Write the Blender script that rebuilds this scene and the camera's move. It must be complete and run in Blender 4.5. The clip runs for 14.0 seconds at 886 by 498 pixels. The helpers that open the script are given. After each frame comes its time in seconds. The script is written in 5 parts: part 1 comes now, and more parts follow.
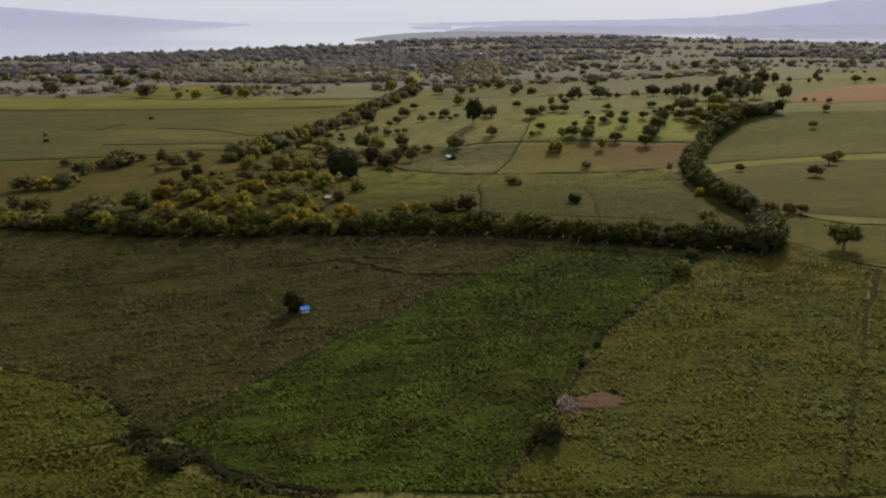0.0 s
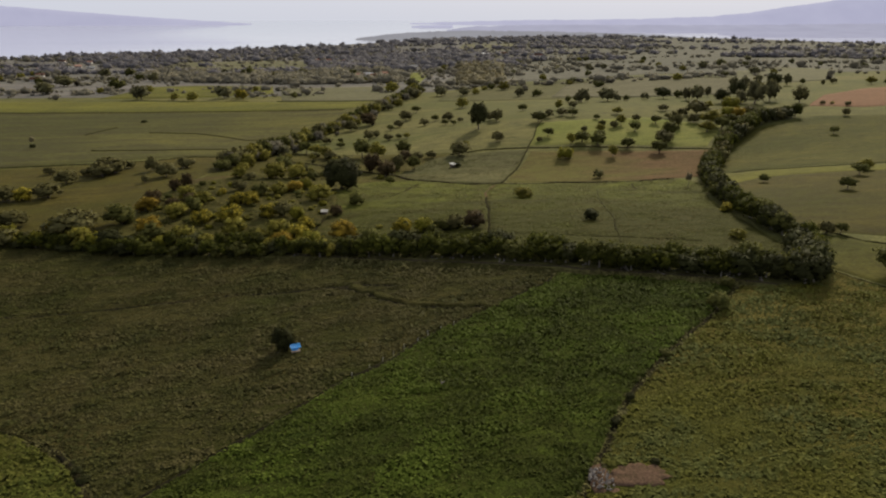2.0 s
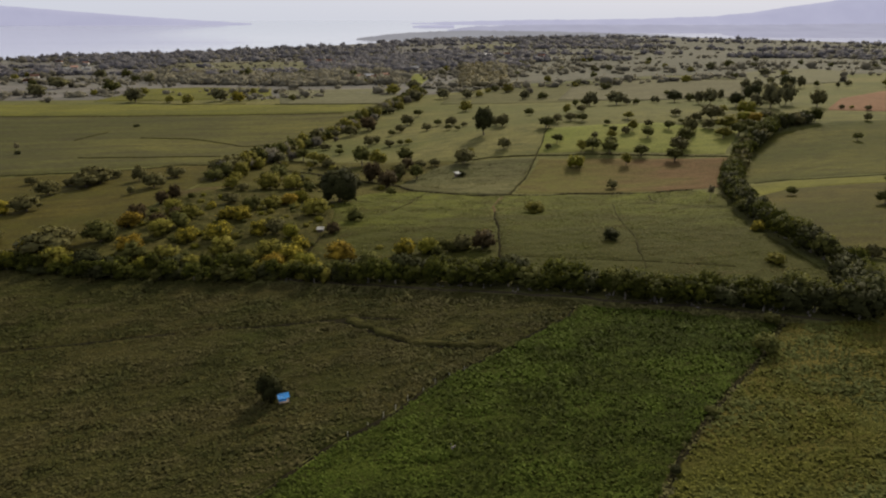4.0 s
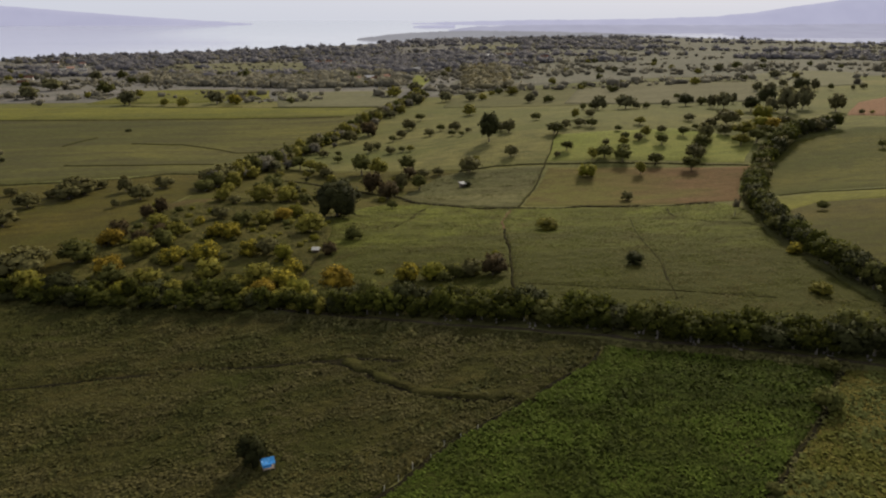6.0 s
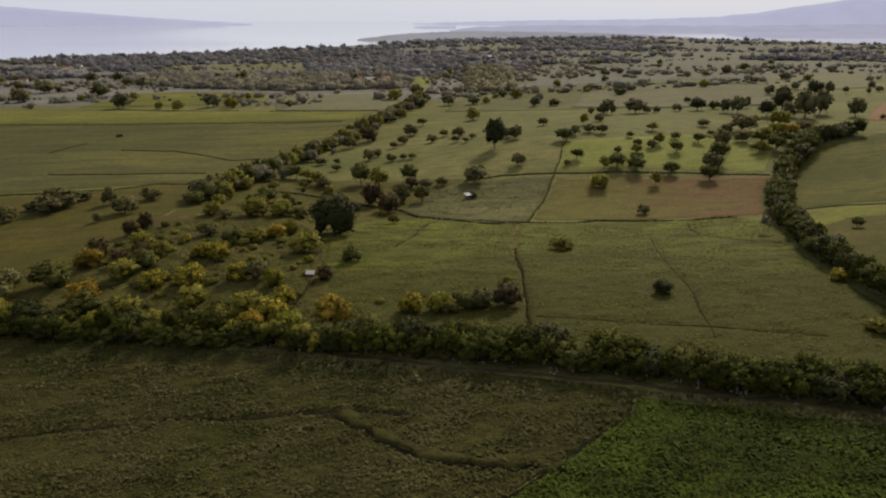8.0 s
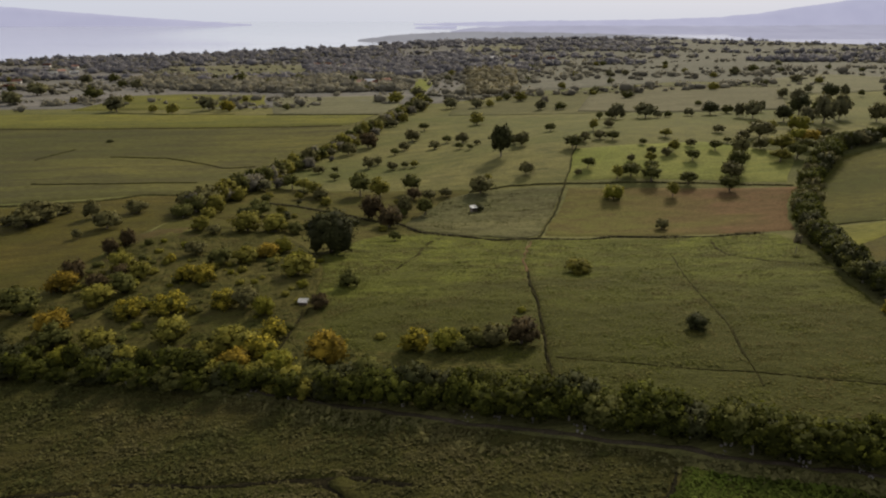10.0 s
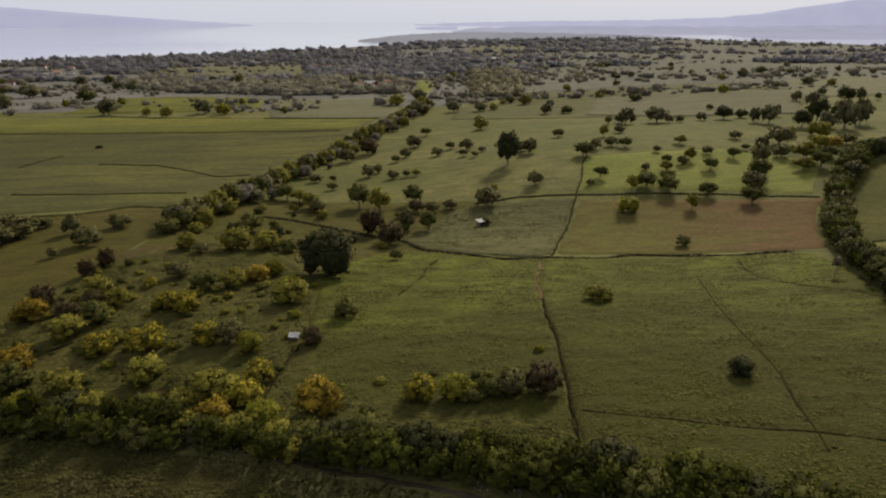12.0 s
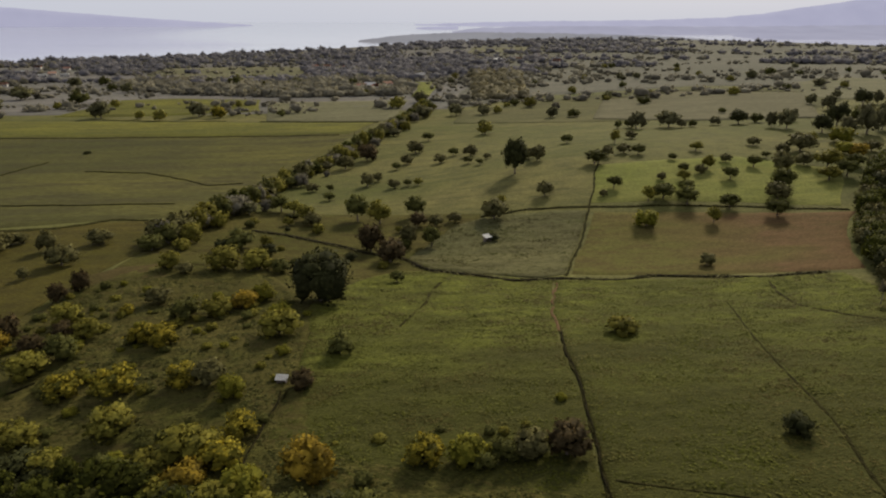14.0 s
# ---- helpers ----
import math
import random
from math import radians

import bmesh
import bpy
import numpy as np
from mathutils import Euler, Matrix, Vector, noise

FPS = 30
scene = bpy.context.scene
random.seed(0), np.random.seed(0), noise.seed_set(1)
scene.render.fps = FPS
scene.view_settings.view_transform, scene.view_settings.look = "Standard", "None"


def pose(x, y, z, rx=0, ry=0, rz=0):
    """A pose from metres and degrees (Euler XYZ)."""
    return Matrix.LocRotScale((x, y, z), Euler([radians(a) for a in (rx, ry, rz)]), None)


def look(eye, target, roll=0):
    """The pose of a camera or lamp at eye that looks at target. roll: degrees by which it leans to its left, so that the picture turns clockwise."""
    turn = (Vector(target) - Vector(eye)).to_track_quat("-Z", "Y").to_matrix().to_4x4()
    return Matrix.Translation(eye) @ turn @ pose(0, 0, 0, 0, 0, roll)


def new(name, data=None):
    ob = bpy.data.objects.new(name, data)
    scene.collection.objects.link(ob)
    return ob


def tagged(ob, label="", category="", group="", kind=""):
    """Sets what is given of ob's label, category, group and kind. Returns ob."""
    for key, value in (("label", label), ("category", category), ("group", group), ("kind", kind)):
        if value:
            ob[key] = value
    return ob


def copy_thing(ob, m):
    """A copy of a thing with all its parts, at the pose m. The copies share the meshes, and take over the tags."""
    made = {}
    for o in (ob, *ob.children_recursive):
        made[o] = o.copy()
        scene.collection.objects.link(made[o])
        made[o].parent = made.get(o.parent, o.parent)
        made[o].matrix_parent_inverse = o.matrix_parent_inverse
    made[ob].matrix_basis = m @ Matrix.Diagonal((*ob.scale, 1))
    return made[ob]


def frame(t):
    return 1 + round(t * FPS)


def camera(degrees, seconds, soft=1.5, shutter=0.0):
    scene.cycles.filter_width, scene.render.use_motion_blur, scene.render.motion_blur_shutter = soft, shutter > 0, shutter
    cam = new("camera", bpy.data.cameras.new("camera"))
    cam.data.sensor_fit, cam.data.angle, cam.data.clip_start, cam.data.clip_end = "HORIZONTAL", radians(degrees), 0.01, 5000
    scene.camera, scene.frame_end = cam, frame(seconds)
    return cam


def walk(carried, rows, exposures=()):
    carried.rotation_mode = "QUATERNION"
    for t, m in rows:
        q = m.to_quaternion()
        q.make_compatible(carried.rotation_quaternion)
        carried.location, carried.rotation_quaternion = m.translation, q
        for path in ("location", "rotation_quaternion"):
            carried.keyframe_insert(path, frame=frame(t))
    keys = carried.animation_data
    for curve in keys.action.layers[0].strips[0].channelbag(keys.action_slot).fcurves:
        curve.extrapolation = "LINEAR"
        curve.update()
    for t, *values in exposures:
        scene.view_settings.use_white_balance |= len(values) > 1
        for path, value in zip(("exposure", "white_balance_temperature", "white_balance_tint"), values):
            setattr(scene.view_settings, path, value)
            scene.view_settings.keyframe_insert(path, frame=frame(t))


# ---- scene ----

# ---- camera ----
cam = camera(66, 14.0, soft=2.1)
PATH = [
    (0, pose(-0.11, -0.09, 69.93, 71.360, 0, -4.797)),
    (1.5, pose(0.06, 15.21, 70.37, 71.310, 0, -4.728)),
    (3, pose(0.14, 30.66, 70.82, 71.283, 0, -4.669)),
    (5.5, pose(0.11, 55.99, 71.57, 71.275, 0, -4.591)),
    (7, pose(0.05, 70.86, 71.98, 71.286, 0, -4.553)),
    (8.2, pose(-0.01, 82.66, 72.29, 71.299, 0, -4.526)),
    (10.5, pose(-0.10, 105.29, 72.77, 71.327, 0, -4.481)),
    (12, pose(-0.12, 120.16, 72.99, 71.340, 0, -4.452)),
    (14, pose(-0.02, 139.95, 73.13, 71.345, 0, -4.413)),
]
walk(cam, PATH, [(0, 0.22), (12, 0.20), (14, 0.08)])

# ---- light: hazy overcast sky, veiled sun ahead of the flight ----
SUN_EL, SUN_AZ = 34, 28
world = bpy.data.worlds.new("sky")
scene.world = world
world.use_nodes = True
wn = world.node_tree.nodes
wl = world.node_tree.links
sky = wn.new("ShaderNodeTexSky")
sky.sky_type = "NISHITA"
sky.sun_disc = False
sky.sun_elevation = radians(SUN_EL)
sky.sun_rotation = radians(SUN_AZ)
sky.dust_density = 3.0
veil = wn.new("ShaderNodeMix")
veil.data_type = "RGBA"
veil.inputs[0].default_value = 0.93
veil.inputs[7].default_value = (5.65, 5.85, 6.6, 1)
wl.new(sky.outputs[0], veil.inputs[6])
wl.new(veil.outputs[2], wn["Background"].inputs[0])
wn["Background"].inputs[1].default_value = 0.10
sun = new("sun", bpy.data.lights.new("sun", "SUN"))
sun.data.energy = 4.4
sun.data.angle = radians(11)
sun.data.color = (1.0, 0.90, 0.70)
_az = radians(SUN_AZ)
sun.matrix_world = look((400 * math.sin(_az), 400 * math.cos(_az), 400 * math.tan(radians(SUN_EL))), (0, 0, 0))

# ---- terrain ----
NEAR_ROWS = {
    80: (-0.5, 0.3, 1.1, 0.8, 1.9, 0.5, 0.0),
    150: (-1.6, -2.6, 2.3, 0.9, 0.3, -0.1, -0.4),
    220: (-1.6, -4.5, 1.9, 2.4, 1.6, 0.2, -1.1),
    290: (-0.1, 3.7, 4.0, 0.6, 1.2, 3.3, -0.2),
    360: (-0.4, 1.5, -5.5, -6.1, -8.0, -2.2, -1.6),
    430: (1.7, 0.9, -0.7, 6.7, 2.2, -2.3, -1.2),
    500: (-0.2, -2.7, -3.4, 1.2, 3.2, 1.3, 2.1),
}
FAR_ROWS = {
    0: (0.2, -1.3, -1.5, 1.0, 1.0, 0.2),
    300: (-0.2, -2.4, -2.3, 4.4, 5.0, 1.0),
    600: (-2.0, -2.1, -3.3, 3.0, 5.5, 1.4),
    900: (-3.6, -1.0, -2.5, -1.8, 2.7, 2.2),
    1200: (-3.4, -3.9, -2.4, 0.4, 2.0, 0.9),
    1500: (-1.9, -4.5, -3.0, 0.5, 0.4, -0.7),
}
SEA = -25.0
COAST_X = (-4000, -1500, -836, -737, -523, -278, -100, 250, 700, 1100, 1400, 2500, 4500)
COAST_Y = (900, 1300, 1560, 1750, 1950, 2080, 2200, 2450, 2600, 2350, 1900, 1500, 1300)


def ground_z(x, y):
    """Height of the land; x and y may be arrays."""
    x, y = np.asarray(x, float), np.asarray(y, float)
    z = np.zeros(np.broadcast(x, y).shape)
    for cy, row in NEAR_ROWS.items():
        for i, a in enumerate(row):
            z = z + a * np.exp(-((x + 140 - 70 * i) ** 2 + (y - cy) ** 2) / (2 * 62.0 ** 2))
    for cy, row in FAR_ROWS.items():
        for i, a in enumerate(row):
            z = z + a * np.exp(-((x + 600 - 280 * i) ** 2 + (y - cy) ** 2) / (2 * 260.0 ** 2))
    z = z + 11 * np.exp(-((x - 750) ** 2 + (y - 2150) ** 2) / (2 * 480.0 ** 2))
    z = z - 9 * np.exp(-((x + 700) ** 2 + (y - 1900) ** 2) / (2 * 420.0 ** 2))
    s = np.clip((y - np.interp(x, COAST_X, COAST_Y) + 120) / 160, 0, 1)
    return z - 45 * s * s * (3 - 2 * s)


def gz(x, y):
    return float(ground_z(x, y))


# ---- materials ----
def nodes_of(name):
    m = bpy.data.materials.new(name)
    m.use_nodes = True
    return m, m.node_tree.nodes, m.node_tree.links, m.node_tree.nodes["Principled BSDF"]


def ramp_node(n, stops):
    r = n.new("ShaderNodeValToRGB")
    e = r.color_ramp.elements
    e[0].position, e[0].color = stops[0][0], (*stops[0][1], 1)
    e[1].position, e[1].color = stops[-1][0], (*stops[-1][1], 1)
    for p, c in stops[1:-1]:
        k = e.new(p)
        k.color = (*c, 1)
    return r


def tone(c, k):
    return tuple(min(1.0, v * k) for v in c)


def soil_material(name, a, b, c, big=0.02, mid=0.25, fine=2.2, bump=0.6, stretch=(1, 1, 1), drift=None, gloss=0.016):
    """Grass, crop or bare soil: broad patches, clumps and fine grain, with relief."""
    m, n, l, p = nodes_of(name)
    geo = n.new("ShaderNodeNewGeometry")
    mp = n.new("ShaderNodeMapping")
    mp.inputs["Scale"].default_value = stretch
    l.new(geo.outputs["Position"], mp.inputs["Vector"])
    out = []
    for s, det, rough in ((big, 4, 0.55), (mid, 5, 0.65), (fine, 4, 0.7)):
        t = n.new("ShaderNodeTexNoise")
        t.inputs["Scale"].default_value = s
        t.inputs["Detail"].default_value = det
        t.inputs["Roughness"].default_value = rough
        l.new(mp.outputs[0], t.inputs["Vector"])
        out.append(t.outputs["Fac"])
    r1 = ramp_node(n, [(0.34, a), (0.5, tuple((u + v) / 2 for u, v in zip(a, b))), (0.66, b)])
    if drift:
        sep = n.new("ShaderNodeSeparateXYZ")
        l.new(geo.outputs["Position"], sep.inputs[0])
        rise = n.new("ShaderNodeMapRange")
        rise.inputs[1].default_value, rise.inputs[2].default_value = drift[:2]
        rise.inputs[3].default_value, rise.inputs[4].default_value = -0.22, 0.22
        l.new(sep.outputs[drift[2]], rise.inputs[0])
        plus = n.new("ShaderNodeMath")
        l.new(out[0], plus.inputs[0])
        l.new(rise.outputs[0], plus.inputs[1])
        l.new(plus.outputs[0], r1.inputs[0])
    else:
        l.new(out[0], r1.inputs[0])
    r2 = ramp_node(n, [(0.30, (0.9, 0.9, 0.9)), (0.62, (0, 0, 0))])
    l.new(out[1], r2.inputs[0])
    mx = n.new("ShaderNodeMix")
    mx.data_type = "RGBA"
    l.new(r2.outputs[0], mx.inputs[0])
    l.new(r1.outputs[0], mx.inputs[6])
    mx.inputs[7].default_value = (*c, 1)
    r3 = ramp_node(n, [(0.3, (0.55, 0.55, 0.55)), (0.7, (1.4, 1.4, 1.4))])
    l.new(out[2], r3.inputs[0])
    mul = n.new("ShaderNodeMix")
    mul.data_type, mul.blend_type = "RGBA", "MULTIPLY"
    mul.inputs[0].default_value = 1
    l.new(mx.outputs[2], mul.inputs[6])
    l.new(r3.outputs[0], mul.inputs[7])
    l.new(mul.outputs[2], p.inputs["Base Color"])
    p.inputs["Roughness"].default_value = 0.88
    p.inputs["Specular IOR Level"].default_value = gloss
    add = n.new("ShaderNodeMath")
    add.operation = "MULTIPLY_ADD"
    l.new(out[1], add.inputs[0])
    add.inputs[1].default_value = 2.0
    l.new(out[2], add.inputs[2])
    bp = n.new("ShaderNodeBump")
    bp.inputs["Strength"].default_value = bump
    bp.inputs["Distance"].default_value = 0.5
    l.new(add.outputs[0], bp.inputs["Height"])
    l.new(bp.outputs[0], p.inputs["Normal"])
    return m


def leaf_material(name, dark, mid, light, glow=0.22, vary=1.0, patch=None):
    """Foliage: varies from leaf to leaf and from plant to plant; light shines through a little."""
    m, n, l, p = nodes_of(name)
    geo = n.new("ShaderNodeNewGeometry")
    info = n.new("ShaderNodeObjectInfo")
    r = ramp_node(n, [(0.0, dark), (0.55, mid), (1.0, light)])
    l.new(geo.outputs["Random Per Island"], r.inputs[0])
    t = n.new("ShaderNodeTexNoise")
    t.inputs["Scale"].default_value = 0.5
    l.new(geo.outputs["Position"], t.inputs["Vector"])
    t2 = n.new("ShaderNodeTexNoise")
    t2.inputs["Scale"].default_value = 0.045
    t2.inputs["Detail"].default_value = 3
    l.new(geo.outputs["Position"], t2.inputs["Vector"])
    both = n.new("ShaderNodeMath")
    both.operation = "MULTIPLY_ADD"
    l.new(t2.outputs["Fac"], both.inputs[0])
    both.inputs[1].default_value = 1.2
    l.new(t.outputs["Fac"], both.inputs[2])
    k = n.new("ShaderNodeMath")
    k.operation = "MULTIPLY_ADD"
    l.new(info.outputs["Random"], k.inputs[0])
    k.inputs[1].default_value = 0.6
    l.new(both.outputs[0], k.inputs[2])
    r2 = ramp_node(n, [(0.40, (1 - 0.34 * vary, 1 - 0.36 * vary, 1 - 0.40 * vary)), (0.98, (1 + 0.36 * vary, 1 + 0.36 * vary, 1 + 0.3 * vary))])
    half = n.new("ShaderNodeMath")
    half.operation = "MULTIPLY"
    half.inputs[1].default_value = 0.48
    l.new(k.outputs[0], half.inputs[0])
    l.new(half.outputs[0], r2.inputs[0])
    mul = n.new("ShaderNodeMix")
    mul.data_type, mul.blend_type = "RGBA", "MULTIPLY"
    mul.inputs[0].default_value = 1
    if patch:
        t3 = n.new("ShaderNodeTexNoise")
        t3.inputs["Scale"].default_value = 0.07
        t3.inputs["Detail"].default_value = 5
        t3.inputs["Roughness"].default_value = 0.65
        l.new(geo.outputs["Position"], t3.inputs["Vector"])
        r3 = ramp_node(n, [(0.44, (0, 0, 0)), (0.58, (0.85, 0.85, 0.85))])
        l.new(t3.outputs["Fac"], r3.inputs[0])
        other = n.new("ShaderNodeMix")
        other.data_type = "RGBA"
        l.new(r3.outputs[0], other.inputs[0])
        l.new(r.outputs[0], other.inputs[6])
        other.inputs[7].default_value = (*patch, 1)
        l.new(other.outputs[2], mul.inputs[6])
    else:
        l.new(r.outputs[0], mul.inputs[6])
    l.new(r2.outputs[0], mul.inputs[7])
    l.new(mul.outputs[2], p.inputs["Base Color"])
    p.inputs["Roughness"].default_value = 0.72
    p.inputs["Specular IOR Level"].default_value = 0.035
    tr = n.new("ShaderNodeBsdfTranslucent")
    l.new(mul.outputs[2], tr.inputs[0])
    mix = n.new("ShaderNodeMixShader")
    mix.inputs[0].default_value = glow
    l.new(p.outputs[0], mix.inputs[1])
    l.new(tr.outputs[0], mix.inputs[2])
    l.new(mix.outputs[0], n["Material Output"].inputs[0])
    return m


def plain_material(name, c, rough=0.7, grain=4.0, depth=0.25, metal=0.0):
    m, n, l, p = nodes_of(name)
    geo = n.new("ShaderNodeNewGeometry")
    t = n.new("ShaderNodeTexNoise")
    t.inputs["Scale"].default_value = grain
    t.inputs["Detail"].default_value = 6
    l.new(geo.outputs["Position"], t.inputs["Vector"])
    r = ramp_node(n, [(0.3, tone(c, 1 - depth)), (0.7, tone(c, 1 + depth))])
    l.new(t.outputs["Fac"], r.inputs[0])
    l.new(r.outputs[0], p.inputs["Base Color"])
    p.inputs["Roughness"].default_value = rough
    p.inputs["Metallic"].default_value = metal
    bp = n.new("ShaderNodeBump")
    bp.inputs["Strength"].default_value = 0.3
    bp.inputs["Distance"].default_value = 0.05
    l.new(t.outputs["Fac"], bp.inputs["Height"])
    l.new(bp.outputs[0], p.inputs["Normal"])
    return m


PASTURE = soil_material("pasture", (0.072, 0.076, 0.021), (0.129, 0.114, 0.039), (0.057, 0.055, 0.021), 0.012, 0.13, 1.3, 0.5, (0.6, 1.5, 1), gloss=0.026)
# Meadow green brightened to stand in for a patch of sunlight on the slope.
MEADOW = soil_material("meadow", (0.113, 0.123, 0.026), (0.155, 0.148, 0.042), (0.089, 0.094, 0.026), 0.02, 0.2, 1.5, 0.4, (0.6, 1.4, 1))
PADDY = soil_material("paddy_grass", (0.054, 0.053, 0.018), (0.088, 0.080, 0.023), (0.040, 0.036, 0.018), 0.011, 0.06, 0.7, 0.3, (0.4, 1.7, 1), (-300, -40, 0))
VERDURE = soil_material("fresh_grass", (0.075, 0.076, 0.018), (0.121, 0.113, 0.023), (0.059, 0.055, 0.020), 0.011, 0.06, 0.7, 0.3, (0.4, 1.7, 1))
MAIZE = soil_material("young_maize", (0.024, 0.034, 0.006), (0.055, 0.068, 0.010), (0.023, 0.023, 0.006), 0.035, 0.35, 2.5, 0.9, (0.7, 1.3, 1))
STUBBLE = soil_material("dry_crop", (0.036, 0.039, 0.009), (0.060, 0.049, 0.016), (0.023, 0.022, 0.007), 0.04, 0.35, 2.5, 0.9, (0.6, 1.5, 1))
# Drift: crop paler with distance, partly lens darkening of the near side painted in.
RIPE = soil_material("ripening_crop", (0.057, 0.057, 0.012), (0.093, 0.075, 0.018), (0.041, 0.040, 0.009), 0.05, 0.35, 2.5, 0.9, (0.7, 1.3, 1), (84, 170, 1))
TERRACE = soil_material("terrace_crop", (0.054, 0.057, 0.011), (0.071, 0.067, 0.015), (0.039, 0.038, 0.009), 0.04, 0.35, 2.5, 0.9, (0.6, 1.4, 1))
SOIL = soil_material("ploughed_soil", (0.085, 0.080, 0.021), (0.098, 0.060, 0.028), (0.067, 0.048, 0.019), 0.04, 0.16, 1.6, 0.4, (0.5, 1.5, 1), (92, 156, 0))
PATHSOIL = soil_material("path_soil", (0.088, 0.052, 0.026), (0.112, 0.066, 0.034), (0.066, 0.046, 0.020), 0.05, 0.3, 2.0, 0.4)
SWARD = soil_material("thin_sward", (0.040, 0.044, 0.008), (0.082, 0.072, 0.014), (0.036, 0.034, 0.008), 0.016, 0.2, 1.6, 0.6, (0.6, 1.5, 1), gloss=0.030)
# Drift: nearer grass browner, its darkening partly lens falloff put into the colour.
TUSSOCK = soil_material("tussock_grass", (0.041, 0.040, 0.010), (0.093, 0.099, 0.017), (0.040, 0.040, 0.010), 0.03, 0.2, 1.6, 0.6, (0.6, 1.5, 1), (228, 340, 1), gloss=0.026)
# Ditch and furrow soil with the shade of the cut put into its colour.
SHADED_SOIL = soil_material("shaded_soil", (0.014, 0.012, 0.006), (0.024, 0.020, 0.009), (0.010, 0.009, 0.005), 0.1, 0.6, 3.0, 0.8)
GRAZED = soil_material("grazed_slope", (0.046, 0.044, 0.009), (0.067, 0.054, 0.012), (0.036, 0.030, 0.009), 0.02, 0.15, 1.4, 0.5, (0.6, 1.5, 1), gloss=0.026)
ORCHARD = soil_material("orchard_grass", (0.050, 0.050, 0.012), (0.080, 0.070, 0.020), (0.042, 0.033, 0.012), 0.03, 0.22, 1.6, 0.6, (0.6, 1.5, 1))
# Far scrubland and open slopes: haze put into the colour, greyer and bluer.
HAZED_SCRUB = soil_material("hazed_scrubland", (0.098, 0.095, 0.076), (0.149, 0.136, 0.115), (0.077, 0.070, 0.066), 0.008, 0.03, 0.4, 0.3, (0.4, 1.8, 1))
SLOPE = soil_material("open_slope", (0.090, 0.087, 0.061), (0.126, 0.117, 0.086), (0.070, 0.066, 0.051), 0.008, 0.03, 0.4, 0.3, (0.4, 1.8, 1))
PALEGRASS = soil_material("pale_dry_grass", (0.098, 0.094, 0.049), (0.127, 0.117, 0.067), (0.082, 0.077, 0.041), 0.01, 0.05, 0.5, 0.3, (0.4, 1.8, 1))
ROUGH = soil_material("rough_grazing", (0.068, 0.069, 0.028), (0.103, 0.095, 0.040), (0.056, 0.051, 0.023), 0.012, 0.08, 0.9, 0.4, (0.4, 1.8, 1))
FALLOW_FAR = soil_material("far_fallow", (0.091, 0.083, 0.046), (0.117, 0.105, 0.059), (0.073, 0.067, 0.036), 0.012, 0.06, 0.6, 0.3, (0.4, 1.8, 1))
FALLOW = soil_material("fallow_ground", (0.048, 0.039, 0.013), (0.062, 0.046, 0.018), (0.041, 0.034, 0.011), 0.05, 0.3, 2.0, 0.4)
EARTH = soil_material("bare_earth", (0.067, 0.043, 0.026), (0.098, 0.060, 0.039), (0.051, 0.036, 0.020), 0.15, 0.7, 3.0, 0.4)
REDSOIL = soil_material("red_soil", (0.147, 0.080, 0.045), (0.186, 0.105, 0.061), (0.122, 0.076, 0.043), 0.02, 0.15, 1.2, 0.4, (0.5, 1.5, 1))
DUST = soil_material("pale_dust", (0.045, 0.036, 0.022), (0.067, 0.052, 0.035), (0.031, 0.025, 0.014), 0.08, 0.5, 3.0, 0.4)
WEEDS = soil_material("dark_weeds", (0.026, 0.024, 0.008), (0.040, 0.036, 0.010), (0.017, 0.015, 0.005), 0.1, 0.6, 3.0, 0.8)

LEAF_DEEP = leaf_material("deep_leaf", (0.022, 0.024, 0.009), (0.033, 0.034, 0.012), (0.046, 0.048, 0.017), 0.26)
LEAF_DARK = leaf_material("dark_leaf", (0.059, 0.054, 0.020), (0.082, 0.075, 0.029), (0.121, 0.109, 0.040), 0.22)
LEAF_GREEN = leaf_material("green_leaf", (0.053, 0.055, 0.016), (0.075, 0.076, 0.020), (0.108, 0.105, 0.028), 0.36)
LEAF_HEDGE = leaf_material("hedge_leaf", (0.023, 0.026, 0.005), (0.042, 0.046, 0.008), (0.090, 0.093, 0.014), 0.42)
LEAF_OLIVE = leaf_material("olive_leaf", (0.088, 0.082, 0.017), (0.138, 0.125, 0.021), (0.199, 0.174, 0.031), 0.3)
LEAF_YELLOW = leaf_material("yellow_leaf", (0.072, 0.068, 0.014), (0.190, 0.160, 0.020), (0.400, 0.315, 0.036), 0.38)
LEAF_LIME = leaf_material("lime_leaf", (0.083, 0.080, 0.011), (0.133, 0.127, 0.016), (0.203, 0.183, 0.022), 0.35)
LEAF_GOLD = leaf_material("golden_leaf", (0.088, 0.064, 0.013), (0.205, 0.142, 0.018), (0.335, 0.232, 0.029), 0.38)
# Coastal woods: haze put into the leaf colour, greyer and paler.
LEAF_FAR = leaf_material("hazed_leaf", (0.111, 0.106, 0.113), (0.141, 0.133, 0.139), (0.176, 0.162, 0.165), 0.4, 0.6)
LEAF_BROWN = leaf_material("brown_leaf", (0.034, 0.026, 0.013), (0.058, 0.043, 0.020), (0.092, 0.064, 0.028), 0.35)
# Far shrubs and ridge trees: leaf colour likewise paled for haze.
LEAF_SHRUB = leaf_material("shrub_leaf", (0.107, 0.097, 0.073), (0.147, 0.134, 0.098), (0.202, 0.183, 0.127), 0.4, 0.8)
